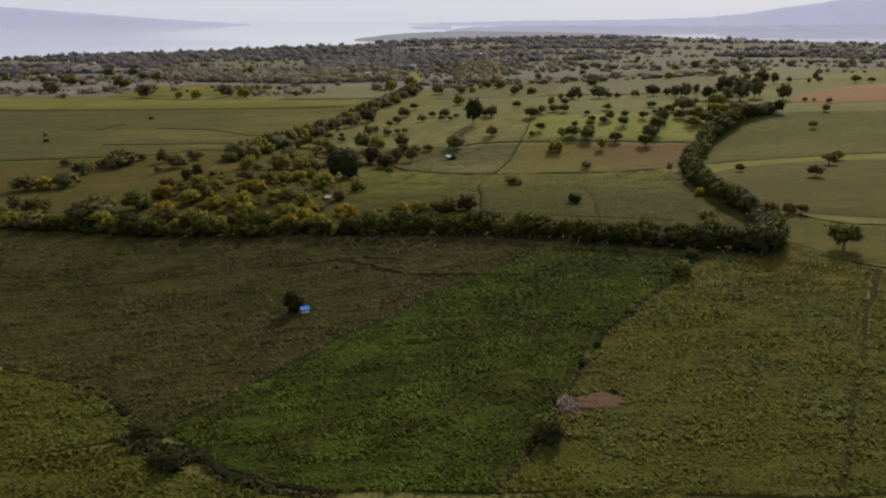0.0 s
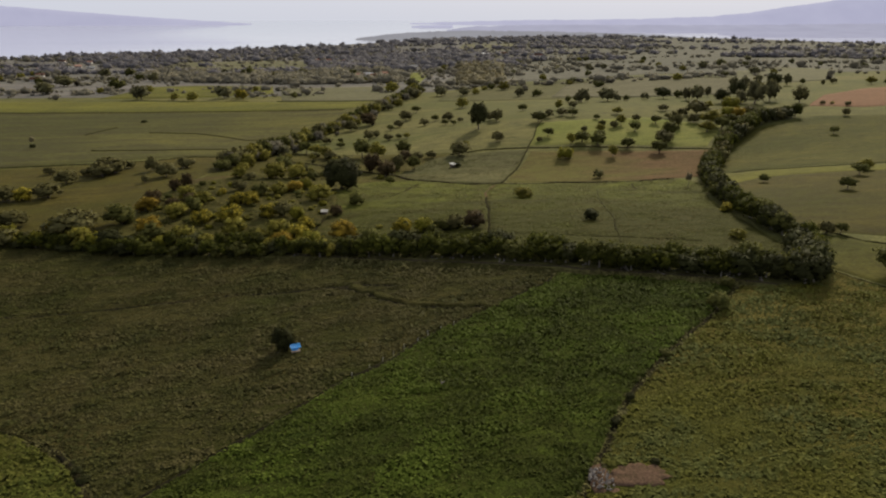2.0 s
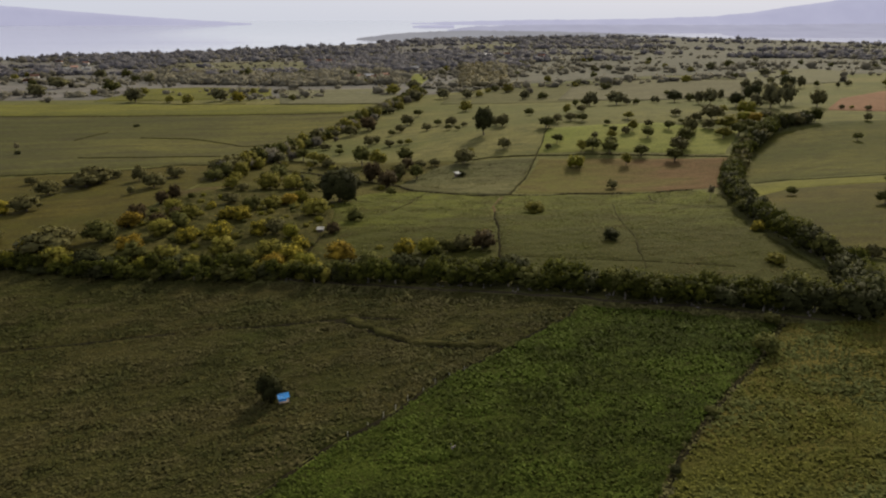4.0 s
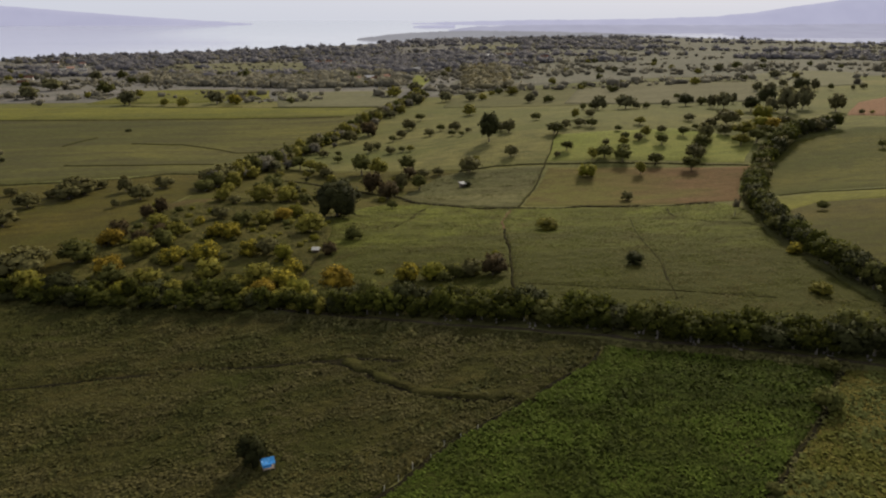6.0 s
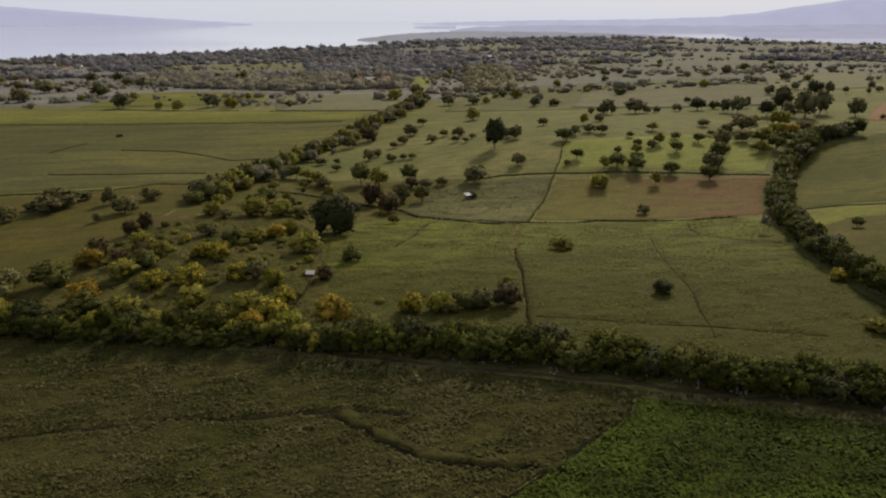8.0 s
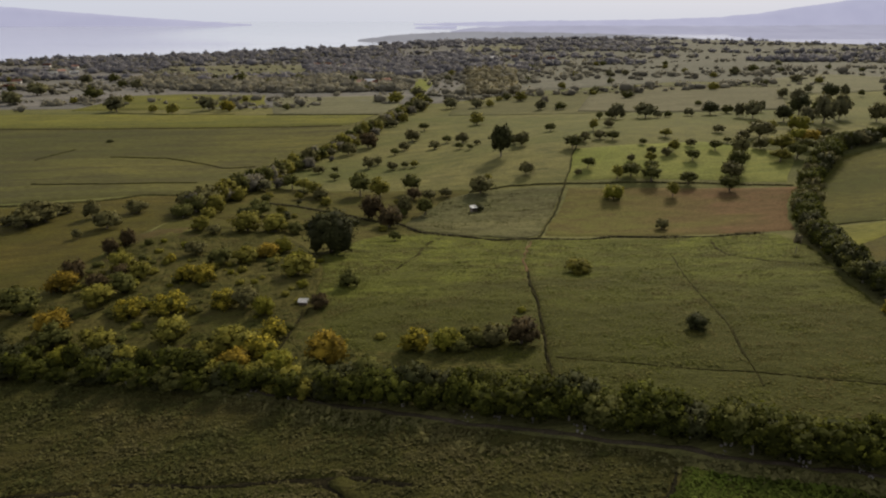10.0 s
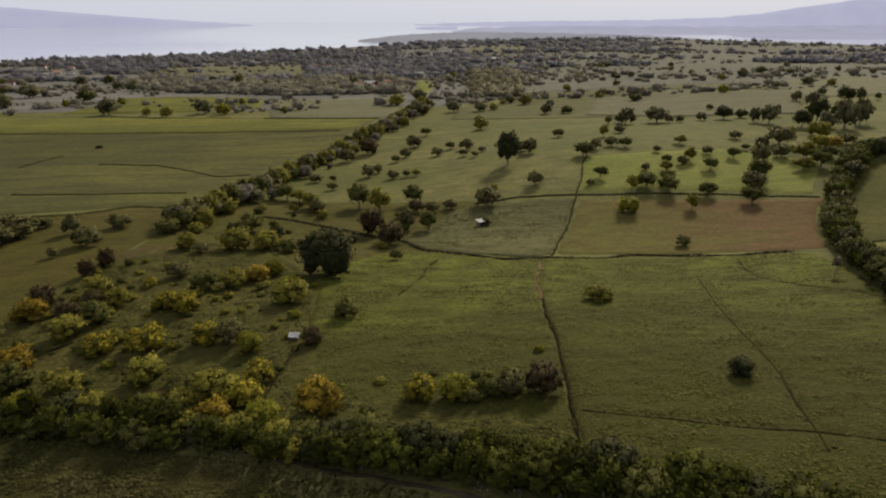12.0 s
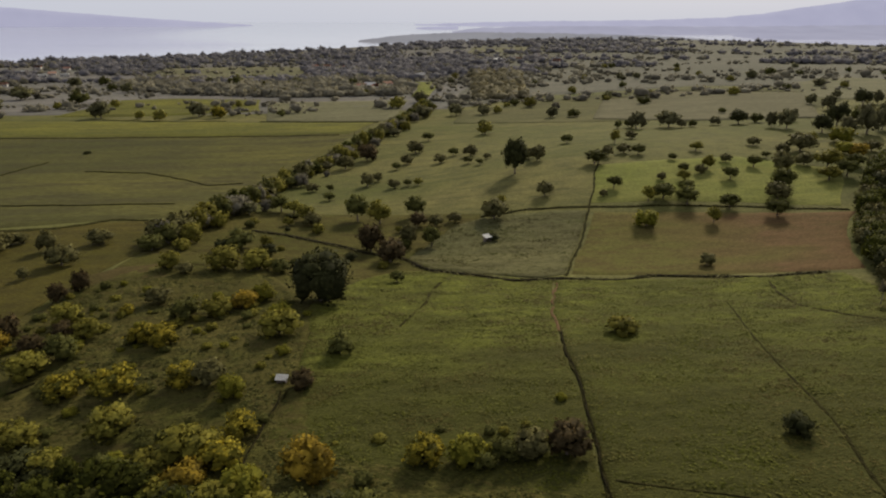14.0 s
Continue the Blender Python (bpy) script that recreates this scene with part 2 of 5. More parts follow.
LEAF_RIDGE = leaf_material("ridge_leaf", (0.073, 0.068, 0.033), (0.099, 0.094, 0.044), (0.136, 0.127, 0.059), 0.35, 0.8)
LEAF_BARE = leaf_material("bare_twigs", (0.109, 0.095, 0.055), (0.138, 0.120, 0.069), (0.172, 0.149, 0.085), 0.35, 0.7)
CROP_MAIZE = leaf_material("maize_leaf", (0.030, 0.037, 0.007), (0.038, 0.047, 0.007), (0.049, 0.058, 0.009), 0.2, 0.6, (0.070, 0.094, 0.012))
CROP_DRY = leaf_material("dry_leaf", (0.036, 0.037, 0.011), (0.048, 0.049, 0.013), (0.065, 0.063, 0.018), 0.2, 1.0, (0.080, 0.069, 0.026))
CROP_RIPE = leaf_material("ripe_leaf", (0.067, 0.065, 0.011), (0.082, 0.079, 0.014), (0.104, 0.099, 0.018), 0.2, 0.9, (0.074, 0.080, 0.023))
CROP_TERRACE = leaf_material("terrace_leaf", (0.046, 0.049, 0.008), (0.062, 0.064, 0.011), (0.080, 0.077, 0.016), 0.2, 0.6, (0.070, 0.078, 0.014))
ORCHARD_LEAF = leaf_material("orchard_weed", (0.042, 0.043, 0.010), (0.051, 0.051, 0.013), (0.063, 0.063, 0.017), 0.2, 0.9)
GRASS_LEAF = leaf_material("grass_leaf", (0.047, 0.050, 0.007), (0.061, 0.063, 0.009), (0.080, 0.080, 0.015), 0.2, 0.8, (0.066, 0.054, 0.015))
BARK = plain_material("bark", (0.11, 0.085, 0.062), 0.9, 6.0, 0.4)
PALEBARK = plain_material("pale_bark", (0.16, 0.14, 0.11), 0.9, 5.0, 0.4)
TARP = plain_material("blue_tarpaulin", (0.03, 0.26, 0.60), 0.45, 2.5, 0.25)
TIN = plain_material("weathered_tin", (0.52, 0.51, 0.48), 0.55, 3.0, 0.25)
TIMBER = plain_material("grey_timber", (0.15, 0.12, 0.09), 0.85, 5.0, 0.35)
PLASTER = plain_material("pale_plaster", (0.42, 0.39, 0.35), 0.85, 1.5, 0.15)
CLAYTILE = plain_material("clay_roof", (0.32, 0.17, 0.11), 0.85, 1.0, 0.25)
STONE = plain_material("pale_stone", (0.138, 0.119, 0.100), 0.9, 3.0, 0.3)
PALEWOOD = plain_material("pale_wood", (0.50, 0.47, 0.36), 0.85, 5.0, 0.2)
DARKWOOD = plain_material("dark_opening", (0.03, 0.025, 0.02), 0.8, 3.0, 0.2)


def water_material():
    m, n, l, p = nodes_of("sea_water")
    # Base colour paled: the haze over the sea is put into the water.
    p.inputs["Base Color"].default_value = (0.34, 0.36, 0.42, 1)
    p.inputs["Roughness"].default_value = 0.10
    geo = n.new("ShaderNodeNewGeometry")
    mp = n.new("ShaderNodeMapping")
    mp.inputs["Scale"].default_value = (0.006, 0.03, 0.01)
    l.new(geo.outputs["Position"], mp.inputs["Vector"])
    t = n.new("ShaderNodeTexNoise")
    t.inputs["Detail"].default_value = 5
    t.inputs["Scale"].default_value = 3
    l.new(mp.outputs[0], t.inputs["Vector"])
    bp = n.new("ShaderNodeBump")
    bp.inputs["Strength"].default_value = 0.03
    l.new(t.outputs["Fac"], bp.inputs["Height"])
    l.new(bp.outputs[0], p.inputs["Normal"])
    return m


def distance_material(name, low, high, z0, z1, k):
    """Far land seen through miles of air: a plain glowing backdrop, haze painted in."""
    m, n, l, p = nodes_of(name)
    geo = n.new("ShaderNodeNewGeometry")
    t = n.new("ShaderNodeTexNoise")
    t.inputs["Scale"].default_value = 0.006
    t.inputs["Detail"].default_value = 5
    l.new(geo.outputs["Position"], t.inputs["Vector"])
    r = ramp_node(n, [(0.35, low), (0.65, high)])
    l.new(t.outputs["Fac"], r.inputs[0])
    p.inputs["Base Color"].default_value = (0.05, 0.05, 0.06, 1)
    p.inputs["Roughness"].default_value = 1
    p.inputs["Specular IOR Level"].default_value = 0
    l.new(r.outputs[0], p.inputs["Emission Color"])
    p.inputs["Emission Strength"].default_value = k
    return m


WATER = water_material()
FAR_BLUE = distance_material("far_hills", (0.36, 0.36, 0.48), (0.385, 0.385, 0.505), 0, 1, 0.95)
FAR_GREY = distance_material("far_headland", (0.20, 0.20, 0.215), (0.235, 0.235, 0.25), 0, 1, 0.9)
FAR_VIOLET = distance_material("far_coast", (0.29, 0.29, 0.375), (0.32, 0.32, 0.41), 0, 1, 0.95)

rng = np.random.default_rng(7)


# ---- mesh helpers ----
def mesh_from(name, verts, faces, material):
    """A mesh from vertex rows and a list of faces, or an array of triangles or quads."""
    me = bpy.data.meshes.new(name)
    verts = np.asarray(verts, np.float32)
    if isinstance(faces, np.ndarray):
        k = faces.shape[1]
        me.vertices.add(len(verts))
        me.vertices.foreach_set("co", verts.ravel())
        me.loops.add(faces.size)
        me.loops.foreach_set("vertex_index", faces.astype(np.int32).ravel())
        me.polygons.add(len(faces))
        me.polygons.foreach_set("loop_start", np.arange(0, faces.size, k, dtype=np.int32))
        me.update(calc_edges=True)
    else:
        me.from_pydata([tuple(v) for v in verts.tolist()], [], faces)
    me.materials.append(material)
    return me


def smooth(me):
    me.polygons.foreach_set("use_smooth", np.ones(len(me.polygons), bool))
    return me


def soft(me, normals):
    """Foliage shades as the rounded mass that its leaves make up."""
    normals = normals / np.maximum(np.linalg.norm(normals, axis=1), 1e-6)[:, None]
    smooth(me).normals_split_custom_set_from_vertices(normals.tolist())
    return me


def under(ob, parent):
    ob.parent = parent
    return ob


def part(name, bm, material, parent, label=""):
    me = bpy.data.meshes.new(name)
    bm.to_mesh(me)
    bm.free()
    me.materials.append(material)
    return tagged(under(new(name, me), parent), label)


def box_bm(x0, y0, z0, x1, y1, z1, bevel=0.0):
    bm = bmesh.new()
    bmesh.ops.create_cube(bm, size=1, matrix=Matrix.Translation(((x0 + x1) / 2, (y0 + y1) / 2, (z0 + z1) / 2)) @ Matrix.Diagonal((x1 - x0, y1 - y0, z1 - z0, 1)))
    if bevel:
        bmesh.ops.bevel(bm, geom=bm.edges[:], offset=bevel, segments=1, affect="EDGES")
    return bm


def resample(pts, n):
    pts = np.asarray(pts, float)
    d = np.concatenate([[0], np.cumsum(np.hypot(*np.diff(pts, axis=0).T))])
    s = np.linspace(0, d[-1], n)
    return np.stack([np.interp(s, d, pts[:, 0]), np.interp(s, d, pts[:, 1])], 1)


def length_of(pts):
    return float(np.hypot(*np.diff(np.asarray(pts, float), axis=0).T).sum())


def grid_faces(n, m):
    i, j = np.meshgrid(np.arange(n - 1), np.arange(m - 1), indexing="ij")
    a = (i * m + j).ravel()
    return np.stack([a, a + 1, a + m + 1, a + m], 1)


def ripple(x, y):
    """Soft uneven streaks across the crops."""
    return max(-0.15, 0.06 + 0.26 * noise.noise((x * 0.06, y * 0.36, 5.5)) + 0.34 * noise.noise((x * 0.24, y * 0.42, 1.5)) + 0.20 * noise.noise((x * 0.6, y * 0.8, 3.7)))


TERRACE_EDGE = [(-16, 196), (-11, 193.6), (-6.5, 188.4), (-1.5, 182.4), (5, 176.8), (13, 173), (22, 170.8), (26, 168.6)]
WEST_FURROW = [(-150, 212), (-104, 204.6), (-85.5, 205), (-69, 204.3), (-55, 203)]
MID_FURROW = [(-50, 204), (-42, 202), (-33, 199.2), (-16, 196), (-6, 194.6), (2.4, 191)]
MAIZE_EDGE = [(-43, 113), (-33.3, 122.3), (-21.3, 133.3), (-12.3, 142.3), (0.8, 152.3), (9.8, 160.3), (23.8, 169.3), (40, 181.4), (43, 187)]
RIPE_EDGE = [(15, 84.5), (25.4, 98.8), (29.4, 105.2), (36, 115.8), (44.4, 128.8), (54.4, 139.2), (74, 158.2), (85.6, 171)]
EAST_PATH = [(93, 309), (89, 297), (83, 277), (78.2, 252), (73.6, 228), (68.4, 208)]
EAST_BEND = [(114.5, 327), (111, 315), (109.6, 303), (115, 292), (122, 283.5), (127, 275)]
EAST_BAULK = [(33.4, 225.4), (42, 222), (53, 218.4), (66, 214.6), (79, 210.2), (92, 206)]
FURROWS = (TERRACE_EDGE, WEST_FURROW, MID_FURROW, MAIZE_EDGE, RIPE_EDGE, EAST_PATH, EAST_BEND, EAST_BAULK)


def furrow_distance(p):
    """How far the points p lie from the nearest furrow."""
    best = np.full(len(p), 1e9)
    for line in FURROWS:
        q = resample(line, max(3, int(length_of(line) / 3)))
        q = q + np.array([warp(x, y) for x, y in q])
        for a, b in zip(q[:-1], q[1:]):
            t = np.clip(((p - a) @ (b - a)) / ((b - a) @ (b - a)), 0, 1)
            best = np.minimum(best, np.linalg.norm(p - a - t[:, None] * (b - a), axis=1))
    return best


def warp(x, y, k=1.0):
    """How far a field edge strays from its straight line."""
    f = 0.06 / k
    return 0.9 * k * noise.noise((x * f, y * f, 1.1)), 0.9 * k * noise.noise((x * f, y * f, 9.4))


def field_points(side_a, side_b, n, m):
    a, b = resample(side_a, n), resample(side_b, n)
    w = np.linspace(0, 1, m)[None, :, None]
    return a[:, None, :] * (1 - w) + b[:, None, :] * w


def field(name, side_a, side_b, step, lift, material, label, category="field", rough=1.0):
    """A sheet of crop between two sides, laid over the land, with an uneven surface and a turned-down rim."""
    n = max(4, int(max(length_of(side_a), length_of(side_b)) / step))
    across = np.linalg.norm(resample(side_a, 12) - resample(side_b, 12), axis=1).max()
    m = max(4, int(across / step))
    q = field_points(side_a, side_b, n, m)
    q = q + np.array([[warp(x, y, 9 if step > 7 else 1) for x, y in row] for row in q])
    for a, b in ((0, 1), (-1, -2)):
        q[b] = q[a] + (q[b] - q[a]) * 0.12
        q[:, b] = q[:, a] + (q[:, b] - q[:, a]) * 0.12
    wob = np.array([[noise.noise((x * 0.13, y * 0.13, 3.1)) for x, y in row] for row in q])
    z = ground_z(q[..., 0], q[..., 1]) + lift * (1 + 0.45 * wob)
    if lift >= 0.2 and step < 3:
        z = z + rough * np.array([[ripple(x, y) for x, y in row] for row in q])
        z = z - 0.5 * np.exp(-(furrow_distance(q.reshape(-1, 2)) / 0.9) ** 2).reshape(z.shape)
        z = np.maximum(z, ground_z(q[..., 0], q[..., 1]) + 0.03)
    z[0, :] -= lift * 1.1
    z[-1, :] -= lift * 1.1
    z[:, 0] -= lift * 1.1
    z[:, -1] -= lift * 1.1
    f = grid_faces(n, m)
    v = np.concatenate([q, z[..., None]], 2).reshape(-1, 3)
    e1, e2 = v[f[0, 1]] - v[f[0, 0]], v[f[0, 3]] - v[f[0, 0]]
    if e1[0] * e2[1] - e1[1] * e2[0] < 0:
        f = f[:, ::-1]
    ob = new(name, smooth(mesh_from(name, v, f, material)))
    return tagged(ob, label, category, kind="structure")


def strip(name, pts, width, profile, material, label, category, step=1.2, wander=0.5, kind="structure", base=0.0):
    """A long low form (bank, furrow, track) along a line; profile: (share of half width, height)."""
    n = max(3, int(length_of(pts) / step))
    p = resample(pts, n)
    p = p + np.array([warp(x, y) for x, y in p])
    t = np.gradient(p, axis=0)
    t /= np.maximum(np.hypot(t[:, 0], t[:, 1]), 1e-6)[:, None]
    nrm = np.stack([-t[:, 1], t[:, 0]], 1)
    ph = rng.uniform(0, 50)
    shift = np.array([noise.noise((k * step * 0.16, ph, 0)) for k in range(n)]) * wander * 2
    wid = np.array([0.75 + 0.85 * noise.noise((k * step * 0.3, ph, 9)) for k in range(n)]) * width / 2
    rows = []
    for u, h in profile:
        c = p + nrm * (shift + u * wid)[:, None]
        bump = np.array([1 + 0.6 * noise.noise((k * step * 0.6, ph + u, 4)) for k in range(n)])
        rows.append(np.concatenate([c, (ground_z(c[:, 0], c[:, 1]) + h * (bump if h > 0.1 else 1) + (base if h > 0 else 0))[:, None]], 1))
    v = np.stack(rows, 1).reshape(-1, 3)
    return tagged(new(name, smooth(mesh_from(name, v, grid_faces(n, len(profile))[:, ::-1], material))), label, category, kind=kind)


BANK = ((-1, -0.05), (-0.6, 0.26), (-0.15, 0.09), (0.25, 0.09), (0.65, 0.30), (1, -0.05))
FAINT = ((-1, -0.05), (-0.5, 0.12), (0.5, 0.12), (1, -0.05))
TRENCH = ((-1, -0.05), (-0.8, 0.34), (0.8, 0.34), (1, -0.05))
STEP = ((-1, -0.05), (-0.75, 0.62), (-0.1, 0.46), (0.5, 0.16), (1, -0.05))
FLAT = ((-1, 0.02), (-0.5, 0.16), (0, 0.18), (0.5, 0.16), (1, 0.02))


def leaf_quads(c, out, size, jitter=0.6):
    """Bent leaf sprays at c, facing about the way out: four corners each, irregular."""
    k = len(c)
    nrm = out + rng.normal(0, jitter, (k, 3))
    nrm /= np.linalg.norm(nrm, axis=1)[:, None] + 1e-9
    lean = (nrm * out).sum(1)
    nrm = np.where((lean < 0)[:, None], nrm - 2 * lean[:, None] * out, nrm)
    u = np.cross(nrm, rng.normal(0, 1, (k, 3)))
    u /= np.linalg.norm(u, axis=1)[:, None] + 1e-9
    w = np.cross(nrm, u)
    s = size * rng.uniform(0.6, 1.3, k)
    corners = []
    for a, b in ((-1, -0.15), (-0.1, -0.75), (1, 0.1), (0.1, 0.8)):
        j = rng.uniform(0.75, 1.25, (k, 2))
        corners.append(c + u * (a * s * j[:, 0])[:, None] + w * (b * s * j[:, 1])[:, None] + nrm * (rng.uniform(-0.25, 0.25, k) * s)[:, None])
    return np.stack(corners, 1).reshape(-1, 3)


ICO = bmesh.new()
bmesh.ops.create_icosphere(ICO, subdivisions=2, radius=1)
ICO_V = np.array([v.co[:] for v in ICO.verts])
ICO_F = [[v.index for v in f.verts] for f in ICO.faces]
ICO.free()
ICO1 = bmesh.new()
bmesh.ops.create_icosphere(ICO1, subdivisions=1, radius=1)
ICO1_V = np.array([v.co[:] for v in ICO1.verts])
ICO1_F = [[v.index for v in f.verts] for f in ICO1.faces]
ICO1.free()


def crown_mesh(seed, lobes, leaves, size, foot, material, flat=1.0, fine=True):
    """A crown one metre wide and one tall (with its trunk): many lobes of sprays round lumpy cores, uneven, with gaps."""
    r = np.random.default_rng(seed)
    top = 1.0 - foot
    n = lobes + 6
    cen, rad = [], []
    lop = r.uniform(0, 6.28)
    for i in range(n):
        a = 2.4 * i + r.uniform(-0.5, 0.5)
        zz = 0.19 + 0.65 * (i + 0.5) / n + r.uniform(-0.06, 0.06)
        reach = 0.33 * math.sqrt(max(0.05, 1 - ((zz - 0.43) / 0.49) ** 2))
        rr = reach * r.uniform(0.8, 1.08) * (1 + 0.14 * math.cos(a - lop))
        cen.append((rr * math.cos(a), rr * math.sin(a), foot + zz * top))
        rad.append(r.uniform(0.13, 0.22) * (1.06 - 0.8 * abs(zz - 0.42)))
    for zz, s in ((0.38, 0.30), (0.55, 0.26)):
        cen.append((r.uniform(-0.06, 0.06), r.uniform(-0.06, 0.06), foot + zz * top))
        rad.append(s)
    cen, rad = np.array(cen), np.array(rad)
    stretch = np.array((1, 1, 1.05 * flat * top))
    heart = np.array((0, 0, foot + 0.30 * top))
    iv, iface = (ICO_V, ICO_F) if fine else (ICO1_V, ICO1_F)
    V, F, N = [], [], []
    for c, s in zip(cen, rad):
        k = 1 + 0.25 * np.array([noise.noise(Vector(p) * 2.1 + Vector((seed * 3.1, c[0] * 9, c[1] * 9))) for p in iv])
        o = sum(len(q) for q in V)
        V.append(iv * (k * s * 0.85)[:, None] * stretch + c)
        N.append(iv * 0.3 + (V[-1] - heart) * 1.7)
        F += [[o + i for i in f] for f in iface]
    w = rad ** 1.6
    w[-2:] *= 0.2
    pick = r.choice(len(cen), leaves, p=w / w.sum())
    d = r.normal(0, 1, (leaves, 3))
    d[:, 2] = np.where(r.random(leaves) < 0.55, np.abs(d[:, 2]), d[:, 2])
    d /= np.linalg.norm(d, axis=1)[:, None]
    c = cen[pick] + d * (rad[pick] * (0.75 + 0.75 * r.random(leaves) ** 1.6))[:, None] * stretch
    q = leaf_quads(c, d, size * r.uniform(0.6, 1.2, leaves))
    wide, high = np.quantile(np.abs(c[:, :2]), 0.985), np.quantile(c[:, 2], 0.985)
    fit = np.array((0.5 / wide, 0.5 / wide, 1.0))
    up = (1.0 - foot) / (high - foot)
    for v in (*V, q):
        v *= fit
        v[:, 2] = foot + (v[:, 2] - foot) * up
    o = sum(len(v) for v in V)
    V.append(q)
    N.append(np.repeat(d * 0.25 + (c - heart) * 1.8 + r.normal(0, 0.26, (leaves, 3)), 4, axis=0))
    F += (np.arange(len(q)).reshape(-1, 4) + o).tolist()
    return soft(mesh_from("crown", np.concatenate(V), F, material), np.concatenate(N))


def trunk_mesh(seed, foot, material, limbs=4, thick=0.035, sides=5):
    """A tapered, slightly bent trunk with limbs that reach into the crown."""
    r = np.random.default_rng(seed + 500)
    V, F = [], []

    def tube(a, b, ra, rb, bend):
        a, b = np.array(a), np.array(b)
        o = len(V)
        n = 4
        for i in range(n):
            t = i / (n - 1)
            c = a * (1 - t) + b * t + np.array((bend[0], bend[1], 0)) * math.sin(t * math.pi)
            rad = ra * (1 - t) + rb * t
            for k in range(sides):
                g = 2 * math.pi * k / sides
                V.append((c[0] + rad * math.cos(g), c[1] + rad * math.sin(g), c[2]))
        for i in range(n - 1):
            for k in range(sides):
                k2 = (k + 1) % sides
                F.append([o + i * sides + k, o + i * sides + k2, o + (i + 1) * sides + k2, o + (i + 1) * sides + k])
    head = (r.uniform(-0.03, 0.03), r.uniform(-0.03, 0.03), foot + 0.12)
    tube((0, 0, -0.06), head, thick * 1.25, thick * 0.8, r.uniform(-0.02, 0.02, 2))
    for i in range(limbs):
        a = 2 * math.pi * (i + r.uniform(-0.3, 0.3)) / limbs
        e = (head[0] + 0.27 * math.cos(a), head[1] + 0.27 * math.sin(a), foot + r.uniform(0.35, 0.55) * (1 - foot))
        tube(head, e, thick * 0.7, thick * 0.2, r.uniform(-0.02, 0.02, 2))
    return mesh_from("trunk", V, F, material)


def tree_kind(name, seed, lobes, leaves, size, foot, leaf, bark, label, category="tree", group="", flat=1.0, fine=False, thick=0.035, limbs=4):
    """One model tree, a metre wide and tall, to be copied at its size."""
    ob = new(name)
    under(new("trunk", trunk_mesh(seed, foot, bark, limbs, thick)), ob)
    under(new("crown", crown_mesh(seed, lobes, leaves, size, foot, leaf, flat, fine)), ob)
    return tagged(ob, label, category, group)


USED = set()


def plant(model, x, y, w, h, sink=0.0):
    """Set a copy of a model tree on the land; the model itself takes the first place."""
    place, turn = (x, y, gz(x, y) - sink), Euler((0, 0, rng.uniform(0, 6.28)))
    size = Vector((w * rng.uniform(0.94, 1.06), w * rng.uniform(0.94, 1.06), h))
    if model.name not in USED:
        USED.add(model.name)
        model.matrix_basis = Matrix.LocRotScale(place, turn, size)
        return model
    return copy_thing(model, Matrix.LocRotScale(place, turn, [a / b for a, b in zip(size, model.scale)]))


def inside(p, poly):
    """Which of the points p lie in a polygon."""
    x, y = p[:, 0], p[:, 1]
    hit = np.zeros(len(p), bool)
    q = np.asarray(poly, float)
    for (x0, y0), (x1, y1) in zip(q, np.roll(q, -1, axis=0)):
        if y0 != y1:
            hit ^= ((y0 > y) != (y1 > y)) & (x < (x1 - x0) * (y - y0) / (y1 - y0) + x0)
    return hit


